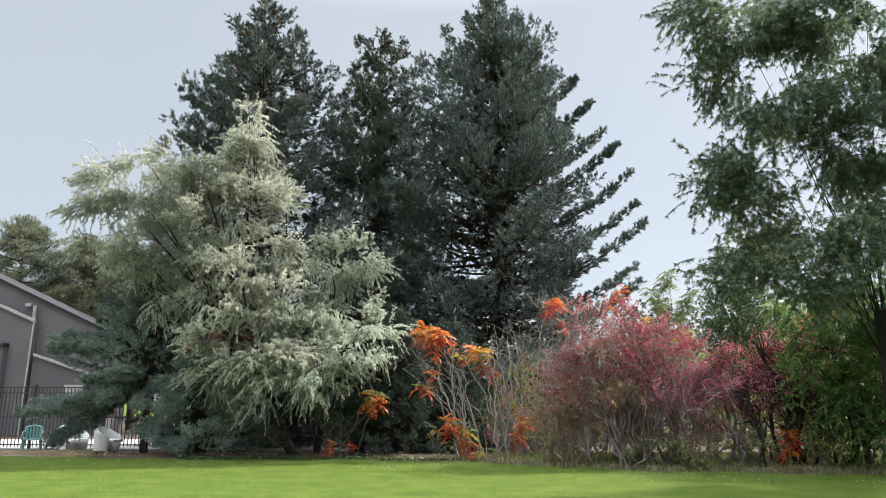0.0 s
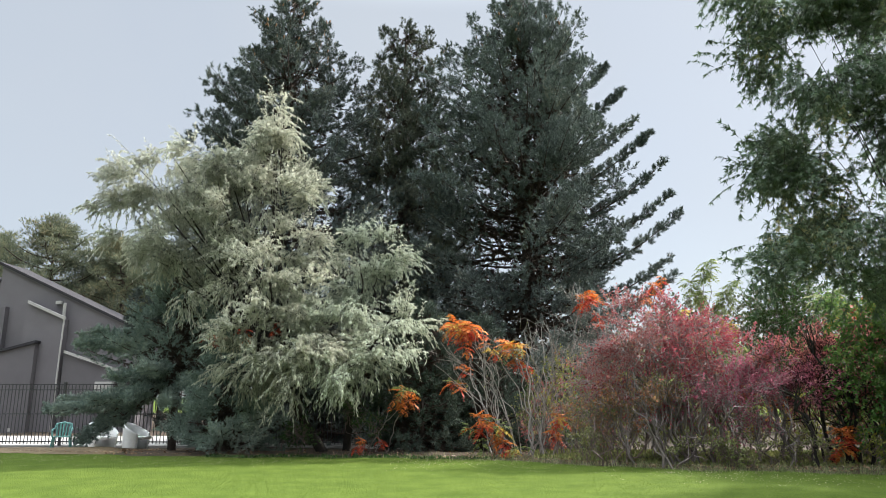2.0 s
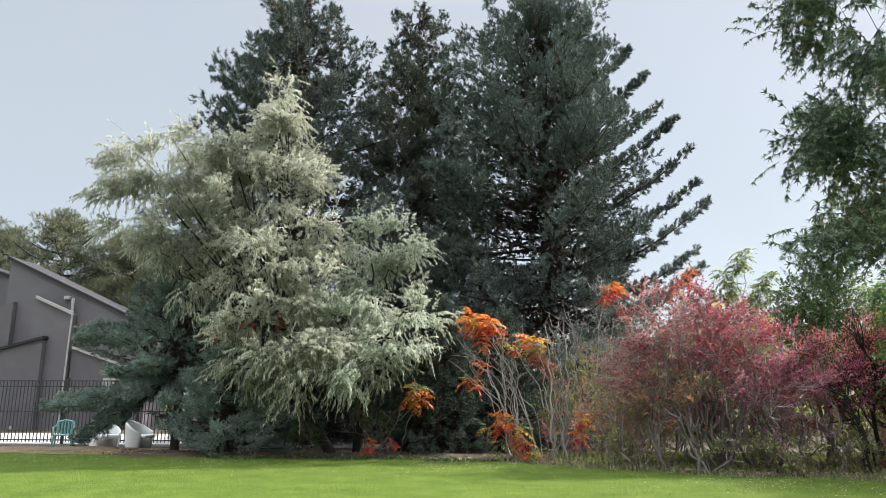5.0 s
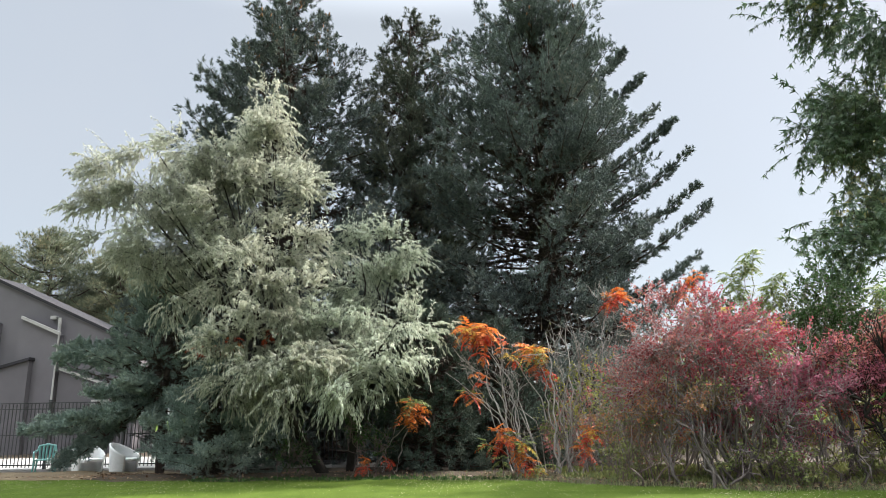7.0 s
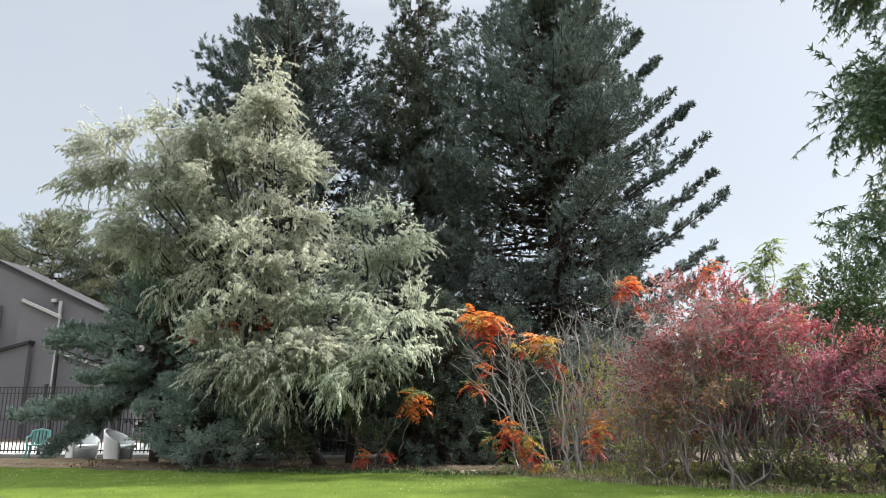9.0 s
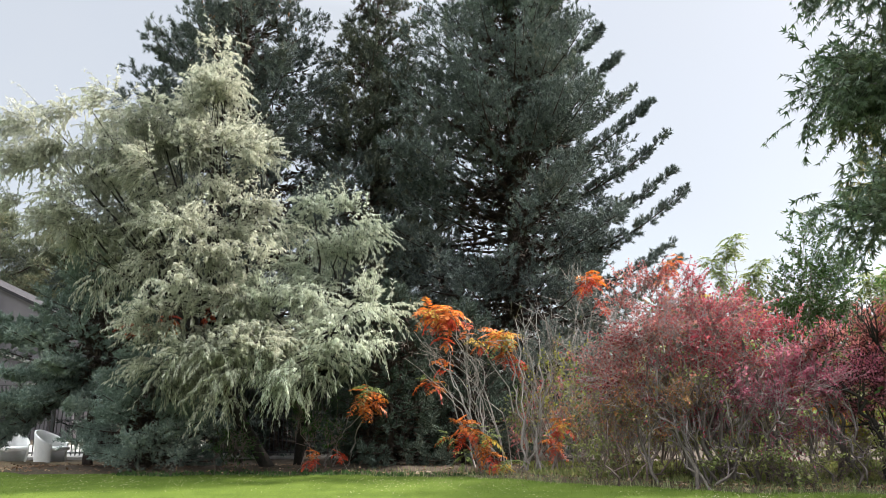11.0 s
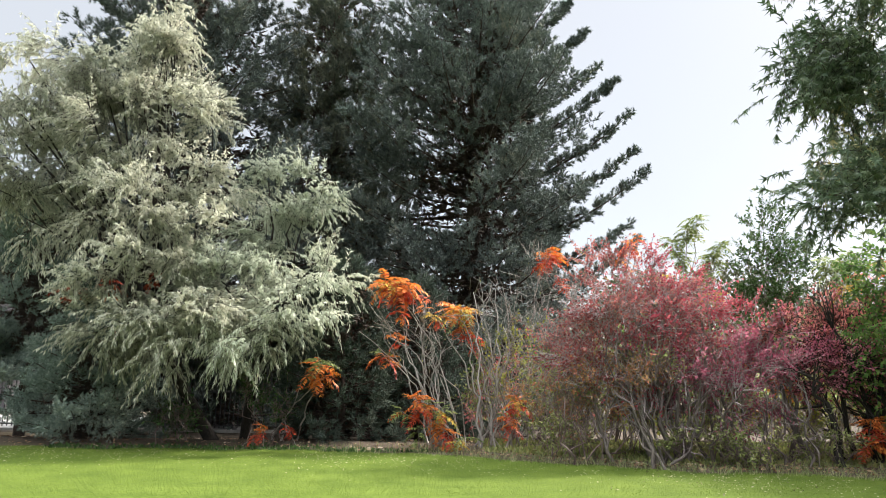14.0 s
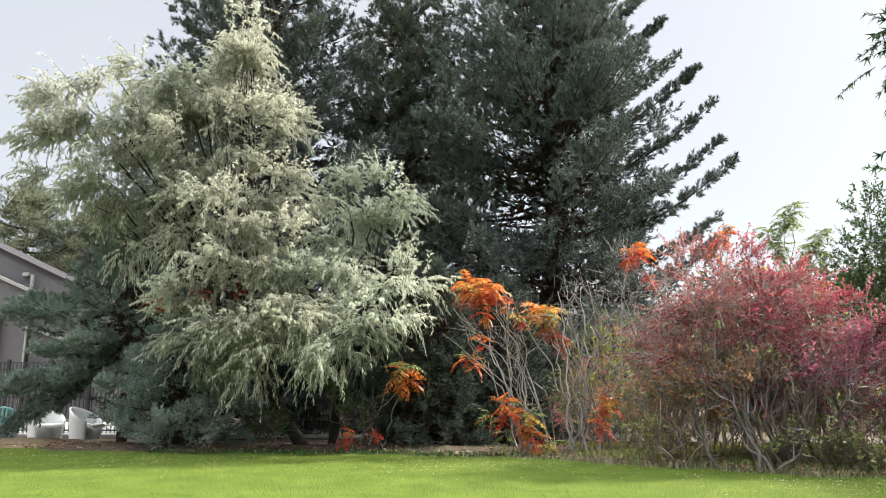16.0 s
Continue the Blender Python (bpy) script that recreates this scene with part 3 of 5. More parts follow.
def spruce(name, at, H, profile, z0, count, needles, label, seed, lean=(0, 0), sweep=0.25, gap=0.024, bulk=1.0, arms=(), cones=0, clear=None, size=(0.115, 0.185), low=-0.30, twig=0.30, twiggy=19, face=0):
    """profile: rows of (share of the height, reach of the limbs). arms: single limbs (azimuth, height of the tip, length, first slope, uplift).
    face: how many more limbs grow towards the open lawn. clear: an azimuth towards which the common limbs stay short, so that the arms stand free."""
    r = np.random.default_rng(seed)
    bx, by = at
    bz = float(level(bx, by))
    root = thing(name, (bx, by, bz), label, "tree")
    s = np.linspace(0, 1, 12)
    trunk = np.stack([bx + lean[0] * s * s, by + lean[1] * s * s, bz - 0.1 + s * H * 0.985], -1)
    part("trunk", tubes([trunk], [0.018 * H * (1 - s) ** 0.9 + 0.02], 10), M_BARK, root, smooth=True)
    us, rs = zip(*profile)
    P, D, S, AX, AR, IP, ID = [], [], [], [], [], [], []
    for k in range(count + face + len(arms)):
        f = min((k + r.uniform(0, 1)) / count, 0.995)
        z = z0 + (H * 0.985 - z0) * (1 - (1 - f) ** 0.80)
        az = k * 2.39996 + r.uniform(-0.35, 0.35)
        if count <= k < count + face:
            az, z = -math.pi / 2 + r.uniform(-0.95, 0.95), H * r.uniform(0.12, 0.80)
        L = float(np.interp(z / H, us, rs)) * r.uniform(0.66, 1.06) + 0.12
        droop = low + (0.42 - low) * (z / H) ** 1.3 + r.uniform(-0.12, 0.12)
        lift, arm = sweep, k >= count + face
        if clear is not None and math.cos(az - clear) > 0.72:
            L *= 0.72
        if arm:
            az, z, L, droop, lift = arms[k - count - face]
            z -= (droop + lift) * L
        up = z / H
        ss = np.linspace(0, 1, 9)
        o = np.array([math.cos(az), math.sin(az), 0])
        c = np.array([bx + lean[0] * up**2, by + lean[1] * up**2, bz + z])
        bend = np.cross(o, (0, 0, 1)) * r.uniform(-0.12, 0.12)
        axis = c + (ss * L)[:, None] * o + (ss**2 * L)[:, None] * bend + ((droop * ss + lift * ss**2.2) * L)[:, None] * np.array([0, 0, 1])
        axis[:, 2] = np.maximum(axis[:, 2], bz + 0.10 + 0.08 * r.uniform())
        AX.append(axis), AR.append(0.012 * L * (1 - ss) + 0.006)
        front = math.sin(az) < 0.35 or arm
        # the outer limb carries a bough of short twigs, each a brush of needle tufts, fuller towards the middle
        n = max(int(min(L, 3.2) * twiggy * (3.0 if arm else 1.0 if front else 0.35)), 10)
        e = (0.30 if arm else max(0.42, 1 - 2.6 / L)) + r.uniform(0, 1, n) * (0.70 if arm else min(0.58, 2.6 / L))
        T = np.gradient(axis, axis=0)
        st = np.stack([np.interp(e, ss, axis[:, q]) for q in range(3)], -1)
        tan = unit(np.stack([np.interp(e, ss, T[:, q]) for q in range(3)], -1))
        rad = unit(np.cross(tan, r.normal(0, 1, tan.shape)))
        girth = np.clip(0.20 * L, 0.12, 0.24 if arm else 0.72) * bulk * np.clip(2.6 * (1.03 - e), 0, 1) ** 0.6
        st = st + rad * (girth * np.sqrt(r.uniform(0, 1, n)))[:, None] * (1, 1, 0.75)
        way = unit(tan * 0.65 + rad * 0.60 + np.array([0, 0, 0.40]) + r.normal(0, 0.30, rad.shape))
        ln = r.uniform(0.7, 1.3, n) * twig * (0.7 if arm else 1)
        m = max(int(twig / gap), 6)
        f = r.uniform(0, 1, (n, m))
        side = unit(np.cross(way[:, None], r.normal(0, 1, (n, m, 3))))
        p = st[:, None] + (f * ln[:, None])[..., None] * way[:, None] + side * (0.16 * twig * (1.1 - f) * r.uniform(0, 1, (n, m)))[..., None]
        p[..., 2] = np.maximum(p[..., 2], bz + 0.07)
        P.append(p.reshape(-1, 3))
        D.append(unit(way[:, None] * 0.75 + side * 0.7 + np.array([0, 0, 0.18])).reshape(-1, 3))
        S.append(r.uniform(*size, n * m) * (1 if front else 1.8))
        # dead brown twigs along the inner limb, their dark colour standing in for the crown's inner shade
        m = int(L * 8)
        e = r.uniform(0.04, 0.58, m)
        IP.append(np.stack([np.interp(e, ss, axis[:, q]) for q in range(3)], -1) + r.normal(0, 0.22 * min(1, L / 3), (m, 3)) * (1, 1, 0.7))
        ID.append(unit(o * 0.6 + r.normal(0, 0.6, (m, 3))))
    P, D, S = map(np.concatenate, (P, D, S))
    for a, q in zip(AX, AR):
        part("branch", tubes([a], [q], 4), M_BARK, root)
    if cones:
        tips = [a for a in AX if a[0][2] - bz > H * 0.74]
        for n in range(cones):
            a = tips[r.integers(len(tips))]
            q = a[r.integers(5, 9)] + r.normal(0, 0.10, 3)
            share("cone", CONE, root, Matrix.Translation(Vector(q - np.array((bx, by, bz)))) @ pose(0, 0, 0, r.uniform(-20, 20), r.uniform(-20, 20), 0) @ Matrix.Scale(r.uniform(1.0, 1.7), 4))
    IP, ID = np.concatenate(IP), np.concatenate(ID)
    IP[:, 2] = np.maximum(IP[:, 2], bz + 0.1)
    part("dead_wood_shade", stamp(SHOOT_V, SHOOT_F, IP, ID, r.normal(0, 1, IP.shape), r.uniform(2.6, 4.0, len(IP)) * size[0]), M_BARK, root, "dry brown inner twigs, dark to put shade inside the crown", kind="stuff")
    part("crown", stamp(SHOOT_V, SHOOT_F, P, D, r.normal(0, 1, P.shape), S), needles, root, "", kind="stuff")
    return root


# limbs that stand clear against the sky on the sunny side of the tall tree, and on the far side of the dark one
ARMS_E = [(-0.15 + 0.22 * math.sin(2.3 * n), z - 0.25, L - 0.45, 0.02 + 0.03 * n, 0.36) for n, (z, L) in enumerate([(7.0, 6.4), (8.1, 6.7), (9.4, 6.75), (10.6, 6.5), (11.9, 6.3), (13.1, 5.8), (14.3, 5.4), (15.4, 4.8), (16.4, 4.1), (17.3, 3.3), (18.1, 2.6)])]
ARMS_W = [(3.2 + 0.2 * math.sin(1.9 * n), z - 0.3, 0.8 * L - 0.6, 0.0 + 0.03 * n, 0.28) for n, (z, L) in enumerate([(8.6, 7.8), (10.4, 7.1), (12.2, 6.3), (13.8, 5.4), (15.2, 4.8), (16.5, 3.8), (17.6, 2.8)])]
spruce("spruce_tree", (2.45, 30.0), 20.9, [(0, 5.6), (0.34, 6.2), (0.51, 5.9), (0.64, 5.2), (0.74, 4.0), (0.87, 2.0), (0.95, 0.8), (1, 0.1)], 0.6, 180, M_SPRUCE, "tall blue-green spruce with long upswept branches", 1, sweep=0.22, arms=ARMS_E, cones=90, clear=-0.1, face=50)
spruce("spruce_tree", (-3.0, 31.0), 19.4, [(0, 3.6), (0.3, 3.5), (0.6, 3.0), (0.77, 2.3), (0.86, 1.75), (0.92, 1.25), (0.97, 0.45), (1, 0.05)], 0.6, 150, M_SPRUCE2, "slender dull green spruce between two larger ones", 2, face=25)
spruce("spruce_tree", (-8.0, 29.3), 20.3, [(0, 6.5), (0.4, 6.2), (0.55, 4.9), (0.7, 3.5), (0.82, 2.2), (0.9, 1.3), (0.95, 0.8), (1, 0.1)], 0.8, 170, M_SPRUCE_DARK, "tall dark spruce with brown cones near its top", 3, arms=ARMS_W, cones=130, clear=3.2, face=30)
spruce("spruce_tree", (-9.4, 22.8), 6.4, [(0, 2.4), (0.35, 2.8), (0.52, 2.3), (0.63, 1.4), (0.85, 0.9), (1, 0.2)], 2.3, 55, M_BLUE, "dark spruce beside the fence with drooping limbs", 4, size=(0.08, 0.13), gap=0.022, low=-0.2, twig=0.24, twiggy=22, bulk=0.75,
       arms=[(3.25, 3.6, 3.0, -0.1, 0.15), (3.4, 3.75, 2.6, -0.1, 0.15), (3.1, 3.4, 3.1, -0.15, 0.15), (3.5, 3.3, 3.0, -0.2, 0.1), (3.35, 1.6, 3.5, -0.5, 0.25), (3.5, 1.35, 3.6, -0.5, 0.25), (3.65, 1.3, 3.3, -0.5, 0.2), (3.55, 0.45, 2.7, -0.85, 0.1), (3.75, 0.35, 2.5, -0.95, 0.1), (3.45, 0.6, 2.4, -0.9, 0.1), (4.2, 1.6, 2.6, -0.5, 0.2), (4.6, 1.7, 2.7, -0.5, 0.2), (5.0, 1.5, 2.6, -0.5, 0.2), (4.4, 2.3, 2.8, -0.3, 0.2), (4.8, 2.5, 2.6, -0.3, 0.2), (5.3, 2.2, 2.8, -0.3, 0.2)])
spruce("young_spruce", (-7.05, 20.8), 2.7, [(0, 1.75), (0.2, 1.75), (0.5, 1.4), (0.8, 0.8), (1, 0.1)], 0.08, 80, M_BLUE, "young blue spruce with skirts sweeping the lawn", 5, size=(0.055, 0.095), gap=0.02, bulk=0.6, twig=0.2, twiggy=34, low=-0.06, sweep=0.12)
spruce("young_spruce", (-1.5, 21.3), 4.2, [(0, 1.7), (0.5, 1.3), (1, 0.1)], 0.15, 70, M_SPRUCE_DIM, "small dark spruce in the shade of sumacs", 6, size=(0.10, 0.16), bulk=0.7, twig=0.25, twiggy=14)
# added spruces behind the fence, there to block bright lawn and darken the gaps
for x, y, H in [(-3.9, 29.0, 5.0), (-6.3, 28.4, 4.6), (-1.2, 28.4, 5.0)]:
    spruce("young_spruce", (x, y), H, [(0, 2.0), (0.5, 1.5), (1, 0.1)], 0.2, 60, M_SPRUCE_DIM, "dark young spruce added behind the fence to darken the gaps", 8, size=(0.12, 0.2), bulk=0.9, twig=0.3, twiggy=8)
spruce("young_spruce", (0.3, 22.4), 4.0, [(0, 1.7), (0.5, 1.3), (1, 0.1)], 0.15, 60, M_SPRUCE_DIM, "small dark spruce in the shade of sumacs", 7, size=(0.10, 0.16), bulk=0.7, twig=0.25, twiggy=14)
# ---- leafy growth ----
def crown_points(clumps, per, r, hollow=0.55, flat=1.0, tuft=0.0):
    """Starts and outward ways of twigs spread through ellipsoid clumps (x, y, z, rx, ry, rz); tuft: gathers them into sprays of that radius."""
    P, O = [], []
    for cx, cy, cz, rx, ry, rz in clumps:
        n = int(per * (rx * ry + ry * rz + rz * rx) / 3 * 4)
        if tuft:
            k = max(int((rx * ry + ry * rz + rz * rx) / 3 * 4 * 0.55 / tuft**2 * 0.5), 3)
            d = unit(r.normal(0, 1, (k, 3)))
            c = np.array([cx, cy, cz]) + d * (hollow + (1.08 - hollow) * r.uniform(0, 1, (k, 1)) ** 0.6) * (rx, ry, rz)
            pick = r.integers(0, k, n)
            P.append(c[pick] + r.normal(0, tuft * 0.55, (n, 3)) * (1, 1, 0.55)), O.append(unit(d[pick] * 0.9 + r.normal(0, 0.45, (n, 3))) * (1, 1, flat))
            continue
        d = unit(r.normal(0, 1, (n, 3)))
        q = (hollow + (1 - hollow) * r.uniform(0, 1, (n, 1)) ** 0.6) * (1 + 0.25 * np.sin(d[:, :1] * 7 + cx) * np.sin(d[:, 2:] * 6 + cz))
        P.append(np.array([cx, cy, cz]) + d * q * (rx, ry, rz))
        O.append(d * (1, 1, flat))
    return np.concatenate(P), unit(np.concatenate(O))


def twigs(P, O, r, lo, hi, rise, sag, n=5):
    """Twigs that set out along O and bend under their weight: paths (m, n, 3)."""
    L = r.uniform(lo, hi, len(P))
    d = unit(O + r.normal(0, 0.35, O.shape) + np.array([0, 0, rise]))
    s = np.linspace(0, 1, n)
    return P[:, None] + (L[:, None] * s)[..., None] * d[:, None] - (sag * L[:, None] * s**2)[..., None] * np.array([0, 0, 1.0])


def along(paths, count, r, start=0.1):
    """Places and ways at count stations of each path."""
    m, n, _ = paths.shape
    s = np.linspace(start, 1, count)[None] + r.uniform(-0.5, 0.5, (m, count)) / count
    f = np.clip(s, 0, 0.999) * (n - 1)
    i = f.astype(int)
    row = np.arange(m)[:, None]
    a, b = paths[row, i], paths[row, i + 1]
    return (a + (b - a) * (f - i)[..., None]).reshape(-1, 3), unit(b - a).reshape(-1, 3)


def leaves_on(paths, count, r, size, slim, template, spread=0.8, hang=0.3, start=0.1):
    """Leaves set along twigs, turned outwards and hanging a little."""
    p, t = along(paths, count, r, start)
    d = unit(t * 0.7 + unit(r.normal(0, 1, t.shape)) * spread - np.array([0, 0, hang]))
    nrm = r.normal(0, 0.6, t.shape) + np.array([0, 0, 0.9])
    s = r.uniform(*size, len(p))
    return stamp(*template, p, d, nrm, s, s * slim)


def limbs_to(base, fork, clumps, r, thick):
    """Limbs that bow from a fork out to the middle of every clump."""
    P, R = [], []
    for cx, cy, cz, rx, ry, rz in clumps:
        end = np.array([cx, cy, cz]) + np.array([0, 0, rz * 0.4])
        st = np.asarray(fork) + (np.asarray(base) - fork) * r.uniform(0, 0.35)
        mid = (st + end) / 2 + np.array([0, 0, r.uniform(0.2, 0.8)]) + r.normal(0, 0.2, 3)
        P.append(bez(st, mid, end, 8) + np.r_[np.zeros((1, 3)), r.normal(0, 0.05, (7, 3))])
        R.append(np.linspace(thick, thick * 0.22, 8) * min(1.0, 0.25 + rx * 0.75))
    return P, R


def leafy_tree(root, clumps, bark, leaf, r, base, fork, trunk_r, limb_r, per, twig, leaf_args, twig_r=0.006, hollow=0.5, tuft=0.0, sprigs=0.0):
    mid = (np.asarray(base) + fork) / 2 + r.normal(0, 0.08, 3)
    tr = bez(base, mid, fork, 9)
    part("trunk", tubes([tr], [np.linspace(trunk_r * 1.25, trunk_r * 0.8, 9)], 10), bark, root, smooth=True)
    for p, q in zip(*limbs_to(base, fork, clumps, r, limb_r)):
        part("limb", tubes([p], [q], 7), bark, root, smooth=True)
    P, O = crown_points(clumps, per, r, hollow, 1.0, tuft)
    tw = twigs(P, O, r, *twig)
    part("twigwork", tubes(tw[:, ::2], np.linspace(twig_r, twig_r * 0.4, 3)[None].repeat(len(tw), 0), 3), bark, root, kind="stuff")
    geo = [leaves_on(tw, *leaf_args[:1], r, *leaf_args[1:])]
    if sprigs:
        top = P[:, 2] + r.normal(0, 0.3, len(P)) > np.quantile(P[:, 2], 0.35)
        out = np.where(top & (O[:, 2] > -0.1) & (r.uniform(0, 1, len(P)) < sprigs))[0]
        up = twigs(P[out], unit(O[out] * 0.6 + np.array([0, 0, 0.8])), r, 0.5, 1.05, 0.6, 0.2)
        part("sprigwork", tubes(up[:, ::2], np.linspace(twig_r, twig_r * 0.4, 3)[None].repeat(len(up), 0), 3), bark, root, kind="stuff")
        geo.append(leaves_on(up, leaf_args[0] - 12, r, *leaf_args[1:]))
    part("crown", merged(*geo), leaf, root, kind="stuff")
    return len(tw)


LEAF, OVAL, MAPLE = (LEAF_V, LEAF_F), (OVAL_V, OVAL_F), (MAPLE_V, MAPLE_F)
r = np.random.default_rng(21)
olive = thing("silver_leaved_tree", (-4.2, 20.6, -0.05), "leaning silver-green oleaster with drooping foliage", "tree")
OL1 = [(-6.2, 21.4, 9.3, 0.5, 0.5, 0.6), (-6.25, 21.4, 9.9, 0.38, 0.4, 0.5), (-6.3, 21.4, 10.35, 0.28, 0.3, 0.45), (-9.2, 20.3, 5.3, 0.8, 0.7, 0.5), (-8.4, 20.1, 4.6, 0.8, 0.7, 0.45), (-9.9, 20.6, 6.3, 0.7, 0.7, 0.5), (-5.4, 18.9, 2.5, 0.9, 0.5, 0.5), (-4.3, 18.8, 2.35, 0.8, 0.5, 0.45), (-6.2, 19.0, 3.0, 0.8, 0.5, 0.5), (-5.9, 19.4, 2.2, 0.9, 0.7, 0.45), (-5.0, 19.3, 2.0, 0.8, 0.7, 0.4), (-6.35, 21.4, 10.45, 0.2, 0.25, 0.45), (-9.4, 20.8, 8.75, 0.9, 0.8, 0.55), (-10.2, 20.7, 8.1, 0.75, 0.8, 0.55), (-8.2, 20.9, 8.9, 0.8, 0.8, 0.65), (-7.3, 21.0, 8.4, 0.7, 0.8, 0.6), (-10.6, 20.7, 7.2, 0.6, 0.7, 0.35), (-6.3, 19.4, 2.5, 0.8, 0.7, 0.5), (-5.4, 19.8, 4.9, 0.7, 0.5, 0.6), (-6.3, 21.4, 8.9, 0.6, 0.6, 0.7), (-6.15, 21.4, 9.55, 0.45, 0.5, 0.6), (-6.1, 21.4, 10.0, 0.3, 0.35, 0.5), (-6.2, 21.3, 8.5, 0.8, 0.9, 0.9), (-8.8, 20.9, 7.9, 1.3, 1.3, 0.75), (-9.8, 20.7, 7.2, 0.9, 1.0, 0.7), (-6.4, 20.7, 7.1, 1.5, 1.4, 1.2), (-7.8, 20.4, 6.3, 1.25, 1.2, 0.8), (-8.7, 20.4, 6.0, 0.9, 1.0, 0.7), (-7.6, 20.2, 5.0, 0.8, 0.9, 0.55),
       (-6.0, 20.1, 5.1, 1.5, 1.3, 1.1), (-5.2, 19.7, 3.1, 1.15, 1.1, 0.8), (-4.6, 19.4, 2.55, 0.95, 0.8, 0.4), (-4.7, 19.1, 2.7, 1.0, 0.6, 0.6), (-5.7, 19.2, 3.9, 1.0, 0.6, 0.7), (-4.6, 19.6, 4.0, 0.8, 0.6, 0.7), (-9.3, 20.6, 7.6, 1.1, 1.0, 0.7), (-4.9, 21.2, 7.3, 0.5, 0.8, 0.9), (-7.4, 21, 7.6, 1.0, 1, 0.7), (-4.9, 20.6, 5.9, 0.7, 0.9, 0.8)]
leafy_tree(olive, OL1, M_DARKBARK, M_OLIVE, r, (-4.05, 20.4, -0.15), (-5.9, 20.8, 2.6), 0.12, 0.06, 58, (0.3, 0.72, 0.25, 0.40), (32, (0.08, 0.13), 0.24, LEAF, 0.6, 0.6), hollow=0.42, tuft=0.36, sprigs=0.16)
olive2 = thing("silver_leaved_tree", (-3.7, 21.4, -0.1), "pale silver oleaster with bright drooping leaf sprays", "tree")
OL2 = [(-3.3, 18.9, 2.15, 0.7, 0.5, 0.4), (-2.4, 19.2, 2.7, 0.6, 0.5, 0.4), (-2.5, 21.2, 5.75, 0.5, 0.6, 0.75), (-3.5, 21.1, 5.7, 0.75, 0.8, 0.85), (-2.7, 20.7, 4.6, 1.0, 1.0, 0.8), (-3.7, 20.4, 3.9, 1.1, 1.0, 0.8), (-2.1, 20.3, 3.5, 0.85, 0.9, 0.6), (-3.7, 19.5, 2.4, 1.0, 0.9, 0.5), (-3.9, 19.4, 3.1, 0.9, 0.6, 0.6), (-2.6, 19.8, 2.3, 0.7, 0.7, 0.5)]
leafy_tree(olive2, OL2, M_DARKBARK, M_OLIVE2, r, (-3.7, 21.4, -0.25), (-3.3, 21.0, 2.6), 0.10, 0.05, 68, (0.3, 0.72, 0.25, 0.40), (32, (0.08, 0.13), 0.24, LEAF, 0.6, 0.6), hollow=0.42, tuft=0.36, sprigs=0.16)

maple = thing("maple_tree", (9.3, 14.6, 0), "dark green silver maple with spreading layered boughs", "tree")
MP = [(5.95, 13.5, 6.1, 0.5, 0.5, 0.16), (6.1, 13.5, 5.45, 0.4, 0.5, 0.15), (5.75, 13.5, 3.8, 0.45, 0.5, 0.14), (6.2, 13.5, 4.0, 0.7, 0.8, 0.22), (7.0, 13.6, 3.6, 0.9, 0.9, 0.3), (6.3, 13.4, 6.0, 0.8, 0.9, 0.28), (6.4, 13.5, 5.3, 0.7, 0.8, 0.25), (6.25, 13.6, 9.7, 0.8, 0.9, 0.3), (6.1, 13.5, 8.4, 0.8, 0.9, 0.32), (6.75, 13.6, 9.9, 1.3, 1.3, 0.5), (8.05, 13.9, 8.7, 1.4, 1.4, 0.7), (6.75, 13.4, 7.6, 1.0, 1.2, 0.45), (6.5, 13.4, 6.3, 0.9, 1.1, 0.4), (8.05, 13.7, 6.7, 1.3, 1.4, 0.7), (6.4, 13.5, 4.7, 0.8, 1.0, 0.35), (7.85, 13.7, 5.0, 1.3, 1.3, 0.7),
      (9.45, 14.0, 9.4, 1.5, 1.5, 1.0), (9.75, 14.2, 7.3, 1.4, 1.5, 1.0), (9.65, 14.3, 5.2, 1.4, 1.4, 0.9), (9.05, 14.2, 3.6, 1.2, 1.2, 0.6), (11.45, 14.5, 8.5, 1.6, 1.6, 1.2), (11.45, 14.6, 5.6, 1.6, 1.6, 1.2), (9.65, 15, 11, 1.8, 1.8, 1.0), (10.65, 14.6, 3.6, 1.2, 1.2, 0.7)]
leafy_tree(maple, MP, M_DARKBARK, M_MAPLE, r, (9.3, 14.6, -0.1), (9.25, 14.6, 3.4), 0.17, 0.016, 62, (0.35, 0.75, 0.0, 0.25), (13, (0.09, 0.15), 1.0, MAPLE, 0.8, 0.45), hollow=0.25, tuft=0.55)


